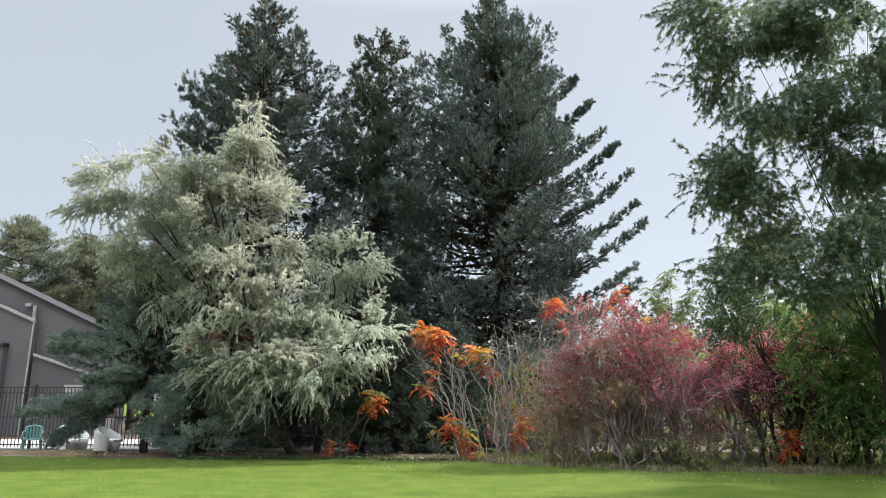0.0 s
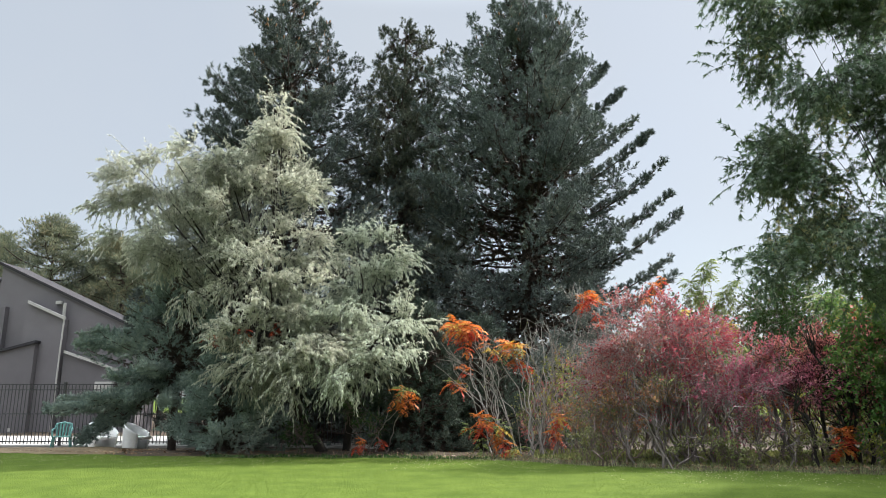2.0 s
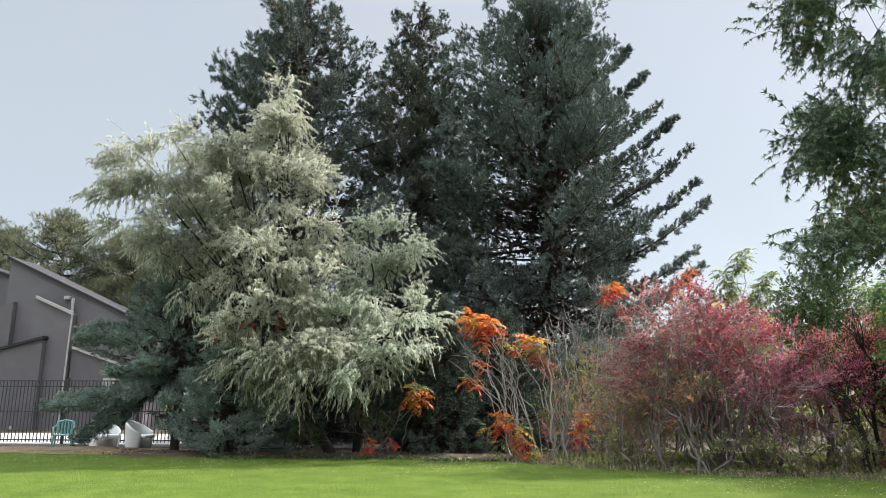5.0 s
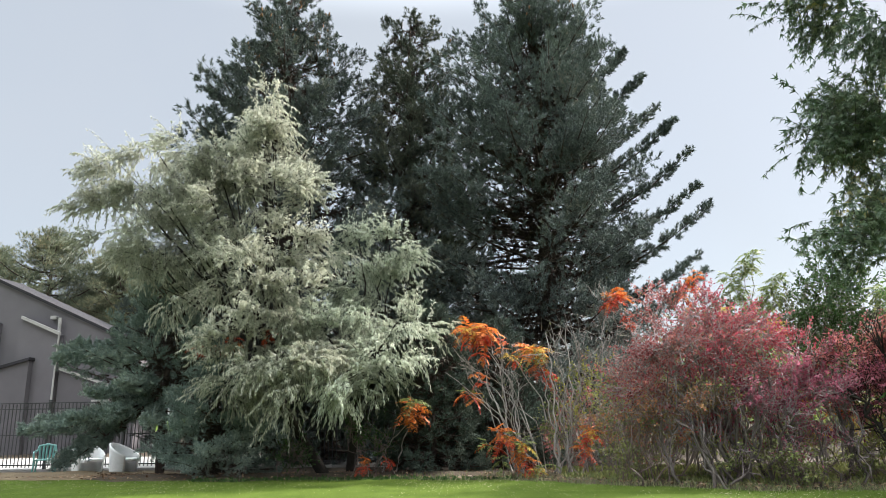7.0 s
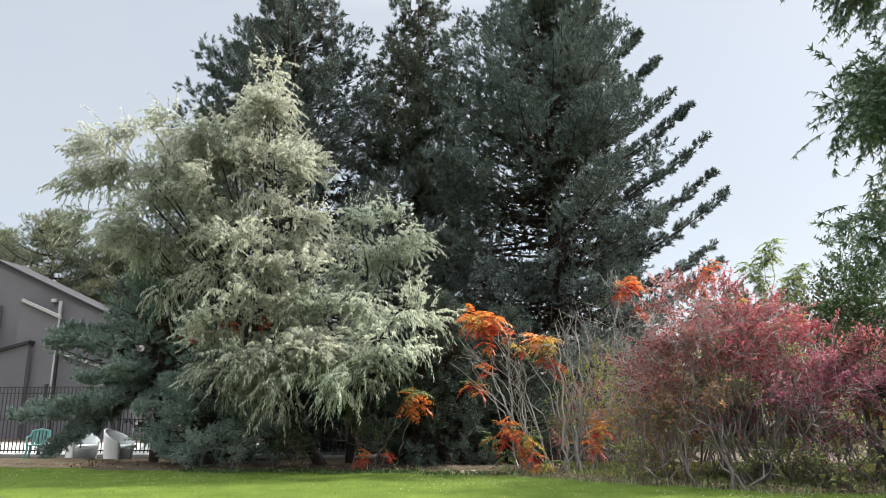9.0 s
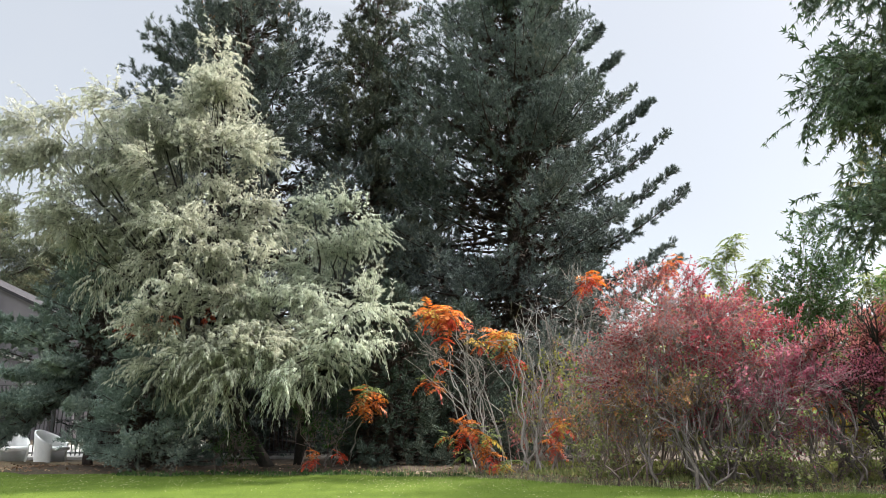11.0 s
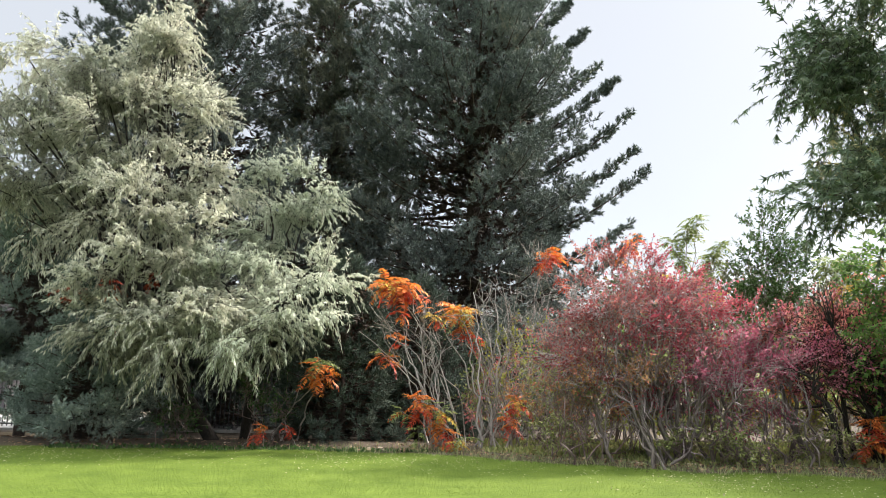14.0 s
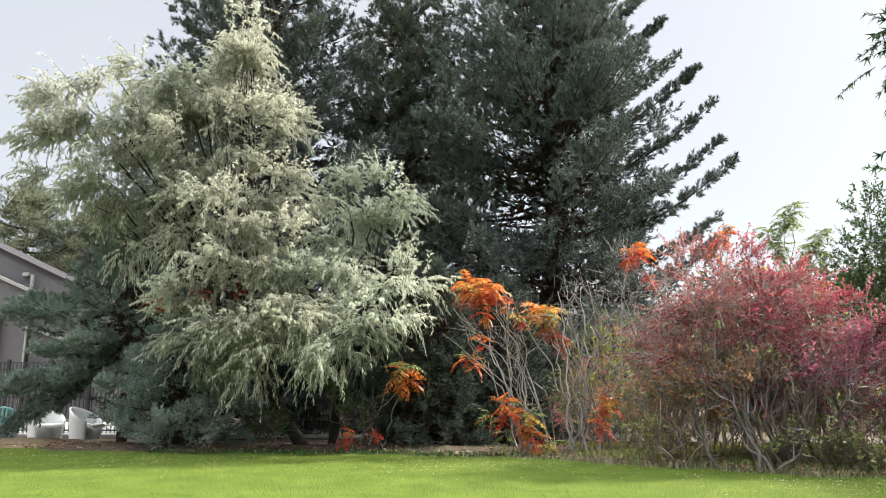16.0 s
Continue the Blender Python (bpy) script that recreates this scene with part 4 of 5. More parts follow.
# ---- shrubs ----
def stems(base, count, height, spread, r, thick=0.03, forks=3, kink=0.05, toward=(0, 0)):
    """Several stems from one stool, each forking twice. Returns paths, radii and the tips' ways."""
    P, R, tips, n = [], [], [], 7
    bx, by = base
    for k in range(count):
        a = k * 2.4 + r.uniform(-0.5, 0.5)
        st = np.array([bx + 0.25 * r.normal(), by + 0.2 * r.normal(), 0.0])
        st[2] = level(st[0], st[1]) - 0.05
        h = height * r.uniform(0.7, 1.0)
        sp = spread * r.uniform(0.3, 1.0)
        end = st + np.array([sp * math.cos(a) + toward[0], 0.7 * sp * math.sin(a) + toward[1], h])
        mid = st + np.array([0.25 * (end - st)[0], 0.25 * (end - st)[1], h * 0.6])
        p = bez(st, mid, end, n)
        p[1:] += r.normal(0, kink, (n - 1, 3))
        P.append(p), R.append(np.linspace(thick, thick * 0.3, n))
        level_1 = [(p, thick * 0.6, h)]
        for depth in range(2):
            nxt = []
            for q, th, hh in level_1:
                for _ in range(forks):
                    j = r.integers(2, n - 1)
                    way = unit(unit(q[j + 1] - q[j]) + r.normal(0, 0.45, 3) + np.array([0, 0, 0.35]))
                    ln = hh * r.uniform(0.22, 0.42)
                    b = bez(q[j], q[j] + way * ln * 0.5 + r.normal(0, 0.04, 3), q[j] + way * ln + np.array([0, 0, ln * 0.25]), n)
                    b[1:] += r.normal(0, kink * 0.5, (n - 1, 3))
                    P.append(b), R.append(np.linspace(th, th * 0.3, n))
                    nxt.append((b, th * 0.55, ln * 1.5))
            level_1 = nxt
        tips += [q[0] for q in level_1]
    return np.array(P), np.array(R), np.array(tips)


def shrub(name, base, label, r, count, height, spread, bark, leafing, thick=0.03, forks=3, toward=(0, 0), twig_n=3, kink=0.05):
    """leafing: rows of (material, leaves a twig, size range, slimness, template, from height, share of twigs)."""
    at = (base[0], base[1], float(level(*base)))
    root = thing(name, at, label, "shrub")
    P, R, tips = stems(base, count, height, spread, r, thick, forks, kink, toward)
    for p, q in zip(P[:: 1 + forks + forks * forks], R[:: 1 + forks + forks * forks]):
        part("stem", tubes([p], [q], 6), bark, root, smooth=True)
    rest = np.ones(len(P), bool)
    rest[:: 1 + forks + forks * forks] = False
    s0 = tips.reshape(-1, 3)
    way = np.gradient(tips, axis=1).reshape(-1, 3)
    pick = r.permutation(len(s0))[: len(tips) * twig_n]
    tw = twigs(s0[pick], unit(way[pick]), r, 0.2, 0.55, 0.3, 0.1)
    geo = merged(tubes(P[rest], np.maximum(R[rest], 0.004), 4), tubes(tw[:, ::2], np.linspace(0.005, 0.0022, 3)[None].repeat(len(tw), 0), 3))
    part("twigwork", geo, bark, root, kind="stuff")
    for mat, n, size, slim, template, z0, frac in leafing:
        use = tw[(tw[:, 0, 2] > z0) & (r.uniform(0, 1, len(tw)) < frac)]
        if len(use):
            part("foliage", leaves_on(use, n, r, size, slim, template, 0.9, 0.3), mat, root, kind="stuff")
    return root


r = np.random.default_rng(33)


def bush(name, bases, clumps, label, r, bark, leafing, stem_r=0.042, per=100, twig=(0.3, 0.6, 0.35, 0.05), hollow=0.25, bare=0.3, n_stem=2, wander=0.38):
    """A many-stemmed bush: crooked stems from the ground fan out into clumps of fine twigs; some twigs stay bare.
    leafing: one row a clump, (material, leaves a twig, size range, slimness, template)."""
    bx, by = np.mean(bases, 0)
    root = thing(name, (bx, by, float(level(bx, by))), label, "shrub")
    fine = []
    for n, (cx, cy, cz, rx, ry, rz) in enumerate(clumps):
        for k in range(n_stem):
            b = bases[r.integers(len(bases))] if k else min(bases, key=lambda q: abs(q[0] - cx))
            st = np.array([b[0] + r.normal(0, 0.25), b[1] + r.normal(0, 0.2), 0])
            st[2] = level(st[0], st[1]) - 0.05
            end = np.array([cx, cy, cz]) + unit(r.normal(0, 1, 3)) * (rx, ry, rz) * 0.5 + np.array([0, 0, 0.3 * rz])
            if k == 0:
                end[1] = cy - 0.85 * ry
            p = bez(st, st + (end - st) * np.array([0.3, 0.35, 0.5]) + r.normal(0, wander, 3), end, 9)
            p[1:-1] += r.normal(0, 0.065, (7, 3))
            q = stem_r * (r.uniform(0.9, 1.3) if k == 0 else r.uniform(0.5, 0.9))
            part("stem", tubes([p], [np.linspace(q, q * 0.25, 9)], 6), bark, root, smooth=True)
            for _ in range(7):
                j = r.integers(2, 8)
                way = unit(unit(p[j + 1] - p[j]) + r.normal(0, 0.55, 3) + np.array([0, 0, 0.2]))
                ln = r.uniform(0.5, 1.0) * max(rx, rz)
                f = bez(p[j], p[j] + way * ln * 0.5, p[j] + way * ln + np.array([0, 0, 0.2 * ln]), 9)
                f[1:] += r.normal(0, 0.02, (8, 3))
                fine.append((f, np.linspace(q * 0.5, 0.004, 9)))
                for _ in range(2):
                    i = r.integers(2, 7)
                    turn = unit(unit(f[i + 1] - f[i]) + r.normal(0, 0.6, 3))
                    g = f[i] + np.linspace(0, 0.45 * ln, 9)[:, None] * turn + r.normal(0, 0.012, (9, 3)) * np.linspace(0, 1, 9)[:, None]
                    fine.append((g, np.linspace(q * 0.25, 0.003, 9)))
    geo = [tubes(np.array([f for f, _ in fine])[:, ::2], np.array([q for _, q in fine])[:, ::2], 3)]
    for clump, (mat, count, size, slim, template) in zip(clumps, leafing):
        P, O = crown_points([clump], per, r, hollow, 1.0, 0.24)
        tw = twigs(P, O, r, *twig)
        geo.append(tubes(tw[:, ::2], np.linspace(0.008, 0.004, 3)[None].repeat(len(tw), 0), 3))
        tw = tw[np.argsort(r.uniform(0, 1, len(tw)))]
        part("foliage", leaves_on(tw[: max(int(len(tw) * (1 - bare)), 2)], count, r, size, slim, template, 0.9, 0.3), mat, root, kind="stuff")
    part("twigwork", merged(*geo), M_PALETWIG if bark is M_SHRUBBARK else bark, root, "pale grey fine twigs" if bark is M_SHRUBBARK else "", kind="stuff")
    return root


def lf(mat, n=10, size=(0.048, 0.08), slim=0.55):
    return (mat, int(n * 1.45), size, slim, LEAF)


bush("red_shrub", [(4.3, 17.1), (4.9, 17.4), (5.3, 17.6)], [(4.0, 18.6, 3.15, 0.9, 0.8, 0.75), (5.0, 18.8, 3.25, 0.8, 0.8, 0.65), (3.6, 18.2, 2.21, 0.8, 0.7, 0.8), (4.8, 18.1, 2.21, 1.0, 0.7, 0.8), (4.2, 18.0, 1.35, 0.8, 0.6, 0.5), (5.2, 18.0, 1.3, 0.7, 0.6, 0.45)], "tall maroon-red shrub with many grey stems", r, M_SHRUBBARK,
     [lf(M_MAROON, 9), lf(M_RED, 11), lf(M_MAROON, 7), lf(M_MAROON, 8), lf(M_RUSSET, 9), lf(M_RED, 8)])
bush("red_shrub", [(5.9, 17.4), (6.4, 17.6), (6.9, 17.6)], [(5.7, 18.8, 2.95, 0.8, 0.8, 0.65), (6.7, 18.8, 2.45, 0.9, 0.8, 0.65), (5.4, 18.3, 2.2, 0.9, 0.7, 0.6), (7.3, 18.4, 2.1, 0.8, 0.7, 0.6)], "crimson-leaved shrub with dark leaning stems", r, M_SHRUBBARK,
     [lf(M_RED, 12), lf(M_RED, 12), lf(M_RED, 10), lf(M_PINK, 10)])
bush("red_shrub", [(6.3, 16.6), (6.6, 16.6)], [(6.0, 17.5, 1.75, 0.7, 0.6, 0.42), (6.7, 17.5, 1.5, 0.5, 0.5, 0.4)], "low pink-leaved shrub with crooked stems", r, M_SHRUBBARK, [lf(M_PINK, 15), lf(M_PINK, 13)], 0.028, 120)
bush("red_shrub", [(7.6, 17.1), (8.1, 17.2), (8.5, 17.1)], [(8.0, 18.3, 2.45, 0.9, 0.8, 0.6), (8.8, 18.2, 2.30, 0.9, 0.8, 0.7), (8.0, 17.7, 1.84, 0.8, 0.7, 0.6), (7.4, 17.5, 1.5, 0.7, 0.5, 0.45), (8.6, 17.4, 1.55, 0.7, 0.5, 0.45)], "maroon shrub with thick dark crooked trunks", r, M_DARKBARK,
     [lf(M_MAROON, 11), lf(M_MAROON, 10), lf(M_PINK, 8), lf(M_PINK, 9), lf(M_MAROON, 9)], 0.055, 125)
bush("red_shrub", [(9.3, 17.1), (9.8, 17.4)], [(9.6, 18.3, 2.48, 1.0, 0.8, 0.7), (10.6, 18.4, 2.39, 1.0, 0.8, 0.8), (9.5, 17.7, 1.56, 0.8, 0.7, 0.6)], "dull maroon shrub with dark crooked trunks", r, M_DARKBARK,
     [lf(M_MAROON, 10), lf(M_MAROON, 9), lf(M_OLIVEDRAB, 7)], 0.045)
bush("red_shrub", [(4.3, 16.9), (4.9, 17.0), (5.4, 17.0)], [(3.5, 17.7, 1.95, 0.6, 0.5, 0.6), (4.4, 17.6, 1.75, 0.7, 0.5, 0.6), (5.2, 17.6, 1.6, 0.7, 0.5, 0.5), (4.8, 17.8, 2.45, 0.7, 0.5, 0.5), (3.9, 17.8, 2.6, 0.6, 0.5, 0.5), (3.4, 17.5, 1.15, 0.6, 0.4, 0.4), (4.5, 17.1, 1.15, 0.6, 0.4, 0.4), (5.6, 17.0, 1.1, 0.6, 0.4, 0.35)], "maroon and pink shrub on crooked forking stems", r, M_SHRUBBARK,
     [lf(M_MAROON, 8), lf(M_RED, 8), lf(M_PINK, 8), lf(M_RED, 9), lf(M_MAROON, 8), lf(M_RUSSET, 8), lf(M_RUSSET, 8), lf(M_PINK, 8)], 0.032, 130, n_stem=1)
bush("brown_shrub", [(3.0, 17.2), (3.4, 17.4)], [(3.0, 18.3, 1.7, 0.7, 0.6, 0.8), (3.5, 17.9, 1.2, 0.6, 0.5, 0.6), (4.5, 17.5, 1.3, 0.7, 0.5, 0.6)], "thin brownish shrub losing its leaves", r, M_TWIG, [lf(M_MAROON, 6), lf(M_OLIVEDRAB, 9), lf(M_OLIVEDRAB, 8)], 0.018, 50)
# dim thicket behind the coloured shrubs
for x, y, h, mat in [(4.4, 22.6, 2.4, M_OLIVEDRAB), (6.2, 23.0, 2.7, M_YELLOW), (8.0, 22.6, 2.6, M_OLIVEDRAB), (2.9, 21.4, 1.9, M_MAROON), (3.6, 22.0, 2.0, M_OLIVEDRAB), (10.2, 22.8, 2.8, M_OLIVEDRAB), (12.4, 22.4, 2.8, M_OLIVEDRAB), (14.6, 22.6, 3.0, M_GREEN), (2.2, 23.4, 2.0, M_DARKGREEN), (12.0, 19.6, 2.4, M_GREEN), (16.5, 21, 3, M_GREEN), (7.4, 20.6, 1.9, M_OLIVEDRAB), (5.4, 20.4, 1.7, M_YELLOW), (9.2, 20.2, 1.9, M_YELLOW), (3.8, 20.6, 1.7, M_OLIVEDRAB), (10.8, 19.8, 1.9, M_OLIVEDRAB)]:
    bush("thicket_shrub", [(x - 0.4, y), (x + 0.4, y)], [(x - 0.6, y, h * 0.55, 1.0, 0.8, h * 0.4), (x + 0.6, y, h * 0.6, 1.0, 0.8, h * 0.4)], "dense leafy shrub in the shade behind", r, M_SHRUBBARK,
         [(mat, 8, (0.07, 0.12), 0.55, LEAF)] * 2, 0.025, 30, bare=0.1)
BARE = [([(2.3, 19.7), (2.8, 20.0)], [(2.3, 20.5, 3.3, 0.6, 0.5, 0.7), (3.0, 20.7, 3.7, 0.7, 0.6, 0.7), (2.4, 20.2, 2.5, 0.6, 0.5, 0.6)]), ([(3.3, 20.2)], [(3.7, 20.8, 3.7, 0.6, 0.6, 0.8), (3.2, 20.4, 2.7, 0.6, 0.5, 0.6)]),
        ([(0.9, 19.7)], [(0.2, 20.1, 2.9, 0.7, 0.5, 0.6), (-0.7, 20.1, 2.7, 0.4, 0.4, 0.5), (0.9, 20.0, 2.4, 0.7, 0.5, 0.5)]), ([(1.8, 19.3)], [(1.7, 19.8, 2.4, 0.6, 0.5, 0.6), (1.5, 19.6, 3.0, 0.4, 0.4, 0.5)])]
for bases, clumps in BARE:
    bush("bare_shrub", bases, clumps, "leafless grey-stemmed shrub with fine branching twigs", r, M_GREYBARK, [lf(M_OLIVEDRAB, 2)] * len(clumps), 0.02, 22, (0.25, 0.6, 0.45, 0.0), 0.2, 0.93, 2, 0.42)
DRAB = [((2.3, 19.6), 5, 2.3, 0.6, M_YELLOW), ((1.3, 19.8), 4, 1.7, 0.5, M_OLIVEDRAB), ((3.2, 18.4), 5, 1.7, 0.6, M_RUSSET), ((2.9, 18.9), 5, 1.9, 0.6, M_OLIVEDRAB), ((-3.0, 19.9), 5, 1.2, 0.4, M_DARKGREEN), ((-4.6, 19.8), 5, 0.9, 0.4, M_DARKGREEN),
        ((3.7, 18.2), 5, 1.5, 0.6, M_RUSSET), ((4.6, 18.9), 5, 1.5, 0.6, M_YELLOW), ((8.6, 18.6), 5, 1.5, 0.6, M_RUSSET), ((9.3, 18.2), 5, 1.4, 0.6, M_YELLOW), ((6.9, 18.8), 5, 1.5, 0.6, M_OLIVEDRAB), ((8.1, 18.8), 5, 1.4, 0.6, M_YELLOW), ((5.7, 18.4), 5, 1.5, 0.6, M_OLIVEDRAB),
        ((7.4, 16.9), 5, 0.6, 0.5, M_OLIVEDRAB), ((5.2, 16.9), 5, 0.6, 0.5, M_OLIVEDRAB), ((8.6, 16.6), 5, 0.6, 0.5, M_YELLOW), ((3.0, 17.8), 5, 0.6, 0.5, M_OLIVEDRAB), ((6.2, 16.6), 5, 0.5, 0.5, M_OLIVEDRAB)]
for base, n, h, sp, mat in DRAB:
    tint = "russet" if mat is M_RUSSET else "maroon" if mat is M_MAROON else "pink" if mat is M_PINK else "yellow-green" if mat is M_YELLOW else "olive-green"
    shrub("low_shrub", base, "small " + tint + " shrub under taller bushes", r, n, h, sp, M_TWIG, [(mat, 11, (0.05, 0.085), 0.5, LEAF, 0.10, 0.85)], 0.012, 3, twig_n=2, kink=0.07)

GREEN = thing("green_shrub", (10.2, 17.2, 0), "broad leafy green shrub reaching the lawn", "shrub")
leafy_tree(GREEN, [(9.2, 16.9, 1.5, 0.9, 0.9, 0.8), (9.5, 17.0, 2.8, 1.0, 1.0, 0.9), (10.6, 17.0, 2.2, 1.2, 1.1, 1.3), (10.2, 17.2, 3.6, 1.0, 1.0, 0.7), (11.6, 17.2, 2.5, 1.2, 1.2, 1.6), (9.9, 16.5, 0.9, 1.0, 0.8, 0.6), (8.7, 16.9, 2.0, 0.5, 0.6, 0.6), (10.8, 16.6, 0.9, 1.2, 0.8, 0.7), (9.2, 17.3, 3.7, 0.8, 0.8, 0.6), (11.4, 17.0, 3.9, 1.2, 1.0, 0.9), (12.4, 16.8, 1.6, 1.2, 1.0, 1.2)],
           M_SHRUBBARK, M_GREEN, r, (10.2, 17.2, -0.1), (10.1, 17.1, 0.9), 0.08, 0.04, 58, (0.3, 0.6, 0.1, 0.25), (15, (0.065, 0.12), 0.55, OVAL, 0.9, 0.3), hollow=0.4)
DARK = thing("dark_green_shrub", (9.0, 21.5, 0), "upright dark green shrub behind red bushes", "shrub")
leafy_tree(DARK, [(9.0, 21.5, 4.3, 0.85, 0.7, 0.8), (9.0, 21.5, 5.3, 0.45, 0.45, 0.65), (9.75, 21.5, 4.4, 0.6, 0.55, 0.7), (8.8, 21.4, 3.3, 0.7, 0.6, 0.8), (9.2, 21.4, 2.9, 0.7, 0.7, 0.8)],
           M_SHRUBBARK, M_DARKGREEN, r, (9.0, 21.5, -0.2), (9.0, 21.5, 2.0), 0.08, 0.035, 80, (0.2, 0.45, 0.7, 0.0), (13, (0.06, 0.10), 0.5, OVAL, 0.9, 0.1), hollow=0.3)


# ---- sumacs ----
def frond_mesh(name, pairs, length, seed, mat, sag):
    """One compound leaf: an arching stalk with paired pointed leaflets, lying along +y."""
    rr = np.random.default_rng(seed)
    s = np.linspace(0, 1, 9)
    stalk = np.stack([0.05 * length * np.sin(3 * s) * rr.normal(), length * s, length * (0.25 * s - sag * s**2)], -1)
    geo = [tubes([stalk], [np.linspace(0.005, 0.002, 9)], 3)]
    f = np.repeat(np.linspace(0.16, 0.97, pairs), 2)
    p = np.stack([np.interp(f, s, stalk[:, q]) for q in range(3)], -1)
    t = unit(np.stack([np.interp(f, s, np.gradient(stalk, axis=0)[:, q]) for q in range(3)], -1))
    sg = np.tile([-1.0, 1.0], pairs)[:, None]
    d = unit(sg * np.array([1.0, 0, 0]) + t * 0.5 + np.array([0, 0, -0.22]) + rr.normal(0, 0.16, t.shape))
    size = length * 0.33 * np.sin(np.pi * (0.22 + 0.66 * f)) * rr.uniform(0.7, 1.12, len(f))
    keep = rr.uniform(0, 1, len(f)) > 0.07
    geo.append(stamp(LEAF_V, LEAF_F, p[keep], d[keep], (np.tile([0, 0, 1.0], (len(f), 1)) + rr.normal(0, 0.3, t.shape))[keep], size[keep], size[keep] * 0.33))
    me = raw_mesh(name, *merged(*geo))
    me.materials.append(mat)
    return me


FRONDS = {c: [frond_mesh("leaf", 9 + k, 0.40 + 0.04 * k, 5 * k + 1, m, (0.22, 0.42, 0.6, 0.8)[k]) for k in range(4)] for c, m in (("r", M_SUMAC_R), ("o", M_SUMAC_O), ("y", M_SUMAC_Y), ("g", M_SUMAC_G))}


def sumac(base, heads, label, r, thick=0.022, bark=None, spread=(0.22, 0.15)):
    """A sumac clump: crooked stems from one stool, each clad towards its end in compound leaves.
    heads: (x, y, z, number of leaves, colours, scale)."""
    at = (base[0], base[1], float(level(*base)))
    root = thing("sumac", at, label, "shrub", "sumacs")
    for hx, hy, hz, n, colours, size in heads:
        st = np.array([base[0] + r.normal(0, spread[0]), base[1] + r.normal(0, spread[1]), at[2] - 0.05])
        end = np.array([hx, hy, hz + 0.12 * min(1, hz)])
        ln = np.linalg.norm(end - st)
        mid = st + (end - st) * np.array([0.2, 0.3, 0.55]) + r.normal(0, 0.06 * ln, 3)
        p = bez(st, mid, end, 13)
        p[1:-1] += r.normal(0, 0.016 * ln, (11, 3))
        part("stem", tubes([p], [np.linspace(thick, thick * 0.35, 13)], 6), bark or M_GREYBARK, root, smooth=True)
        n = int(n * 2.6)
        reach = min(0.32, 0.4 * ln) / ln * 12
        for k in range(n):
            me = FRONDS[colours[min(int(k / n * len(colours) + r.uniform(-0.5, 0.5)), len(colours) - 1)]][r.integers(4)]
            f = 12 - reach * (k / n) ** 1.3
            i = min(int(f), 11)
            q = p[i] + (p[i + 1] - p[i]) * (f - i) - np.array(at)
            az, el = k * 137.5 + r.uniform(-35, 35), 14 - 50 * k / n + r.uniform(-18, 18)
            share("leaf", me, root, Matrix.Translation(q) @ pose(0, 0, 0, el, r.uniform(-35, 35), az) @ Matrix.Scale(size * r.uniform(0.7, 1.1), 4))
    return root


r = np.random.default_rng(44)
sumac((0.75, 19.5), [(-0.55, 20.0, 3.4, 9, "oyor", 1.25), (-0.12, 20.0, 3.4, 9, "ooor", 1.25), (-0.24, 20.0, 2.75, 4, "ro", 0.75), (-0.3, 20.0, 2.25, 4, "oor", 0.7), (-0.6, 19.9, 1.85, 6, "goro", 0.8), (0.25, 19.9, 2.9, 2, "oy", 0.7), (-0.9, 20.0, 2.9, 0, "o", 1), (0.4, 20.2, 3.2, 0, "o", 1), (-1.1, 20.0, 2.3, 0, "o", 1)], "orange-red sumac with bare crooked grey stems", r, 0.02)
sumac((1.75, 19.3), [(1.0, 20.0, 2.85, 10, "oyyog", 1.2), (1.15, 20.0, 2.4, 5, "orr", 0.75), (0.55, 20.0, 2.65, 4, "yor", 0.75), (1.4, 20.0, 2.25, 4, "rr", 0.7), (1.9, 20, 3.3, 0, "o", 1), (0.6, 19.6, 2.9, 0, "o", 1), (1.4, 20, 3.2, 0, "o", 1)], "yellow and orange sumac with leaning grey stems", r, 0.026)
sumac((0.7, 19.0), [(0.12, 19.1, 0.95, 7, "oor", 0.85), (-0.15, 19.1, 0.7, 4, "gor", 0.75), (0.42, 19.0, 0.85, 5, "gor", 0.8), (0.67, 18.9, 0.72, 6, "gyo", 0.8), (0.65, 18.7, 0.42, 5, "oor", 0.75), (0.2, 18.9, 0.4, 3, "g", 0.7), (1.09, 18.6, 0.26, 5, "gyy", 0.7)], "low orange and yellow sumac at the lawn's edge", r, 0.012)
sumac((-2.9, 20.6), [(-1.9, 19.8, 1.62, 7, "gooo", 1.15), (-1.75, 19.8, 1.3, 5, "oo", 0.85), (-2.2, 20.0, 1.3, 0, "o", 0.9)], "orange sumac spray under dark spruce", r)
sumac((-2.96, 19.3), [(-2.96, 19.25, 0.42, 5, "oor", 0.45), (-2.93, 19.25, 0.22, 4, "r", 0.42)], "small bright red sumac seedling", r, 0.008)
sumac((-2.49, 19.7), [(-2.49, 19.6, 0.38, 5, "r", 0.42)], "small crimson sumac seedling", r, 0.008)
sumac((3.3, 21.4), [(3.47, 21.5, 4.4, 10, "oorr", 1.05), (3.72, 21.5, 3.78, 4, "r", 0.6), (3.1, 21.6, 4.0, 0, "r", 1)], "tall sumac with a scarlet tuft on bare stems", r)
sumac((5.3, 21.2), [(5.2, 21.3, 4.4, 5, "ror", 0.8), (5.45, 21.3, 4.7, 5, "or", 0.75), (5.65, 21.3, 4.9, 4, "or", 0.6), (7.45, 21.2, 3.5, 7, "yyg", 0.9), (6.4, 21.5, 3.9, 5, "yg", 0.9)], "tall orange sumac rising behind red bushes", r)
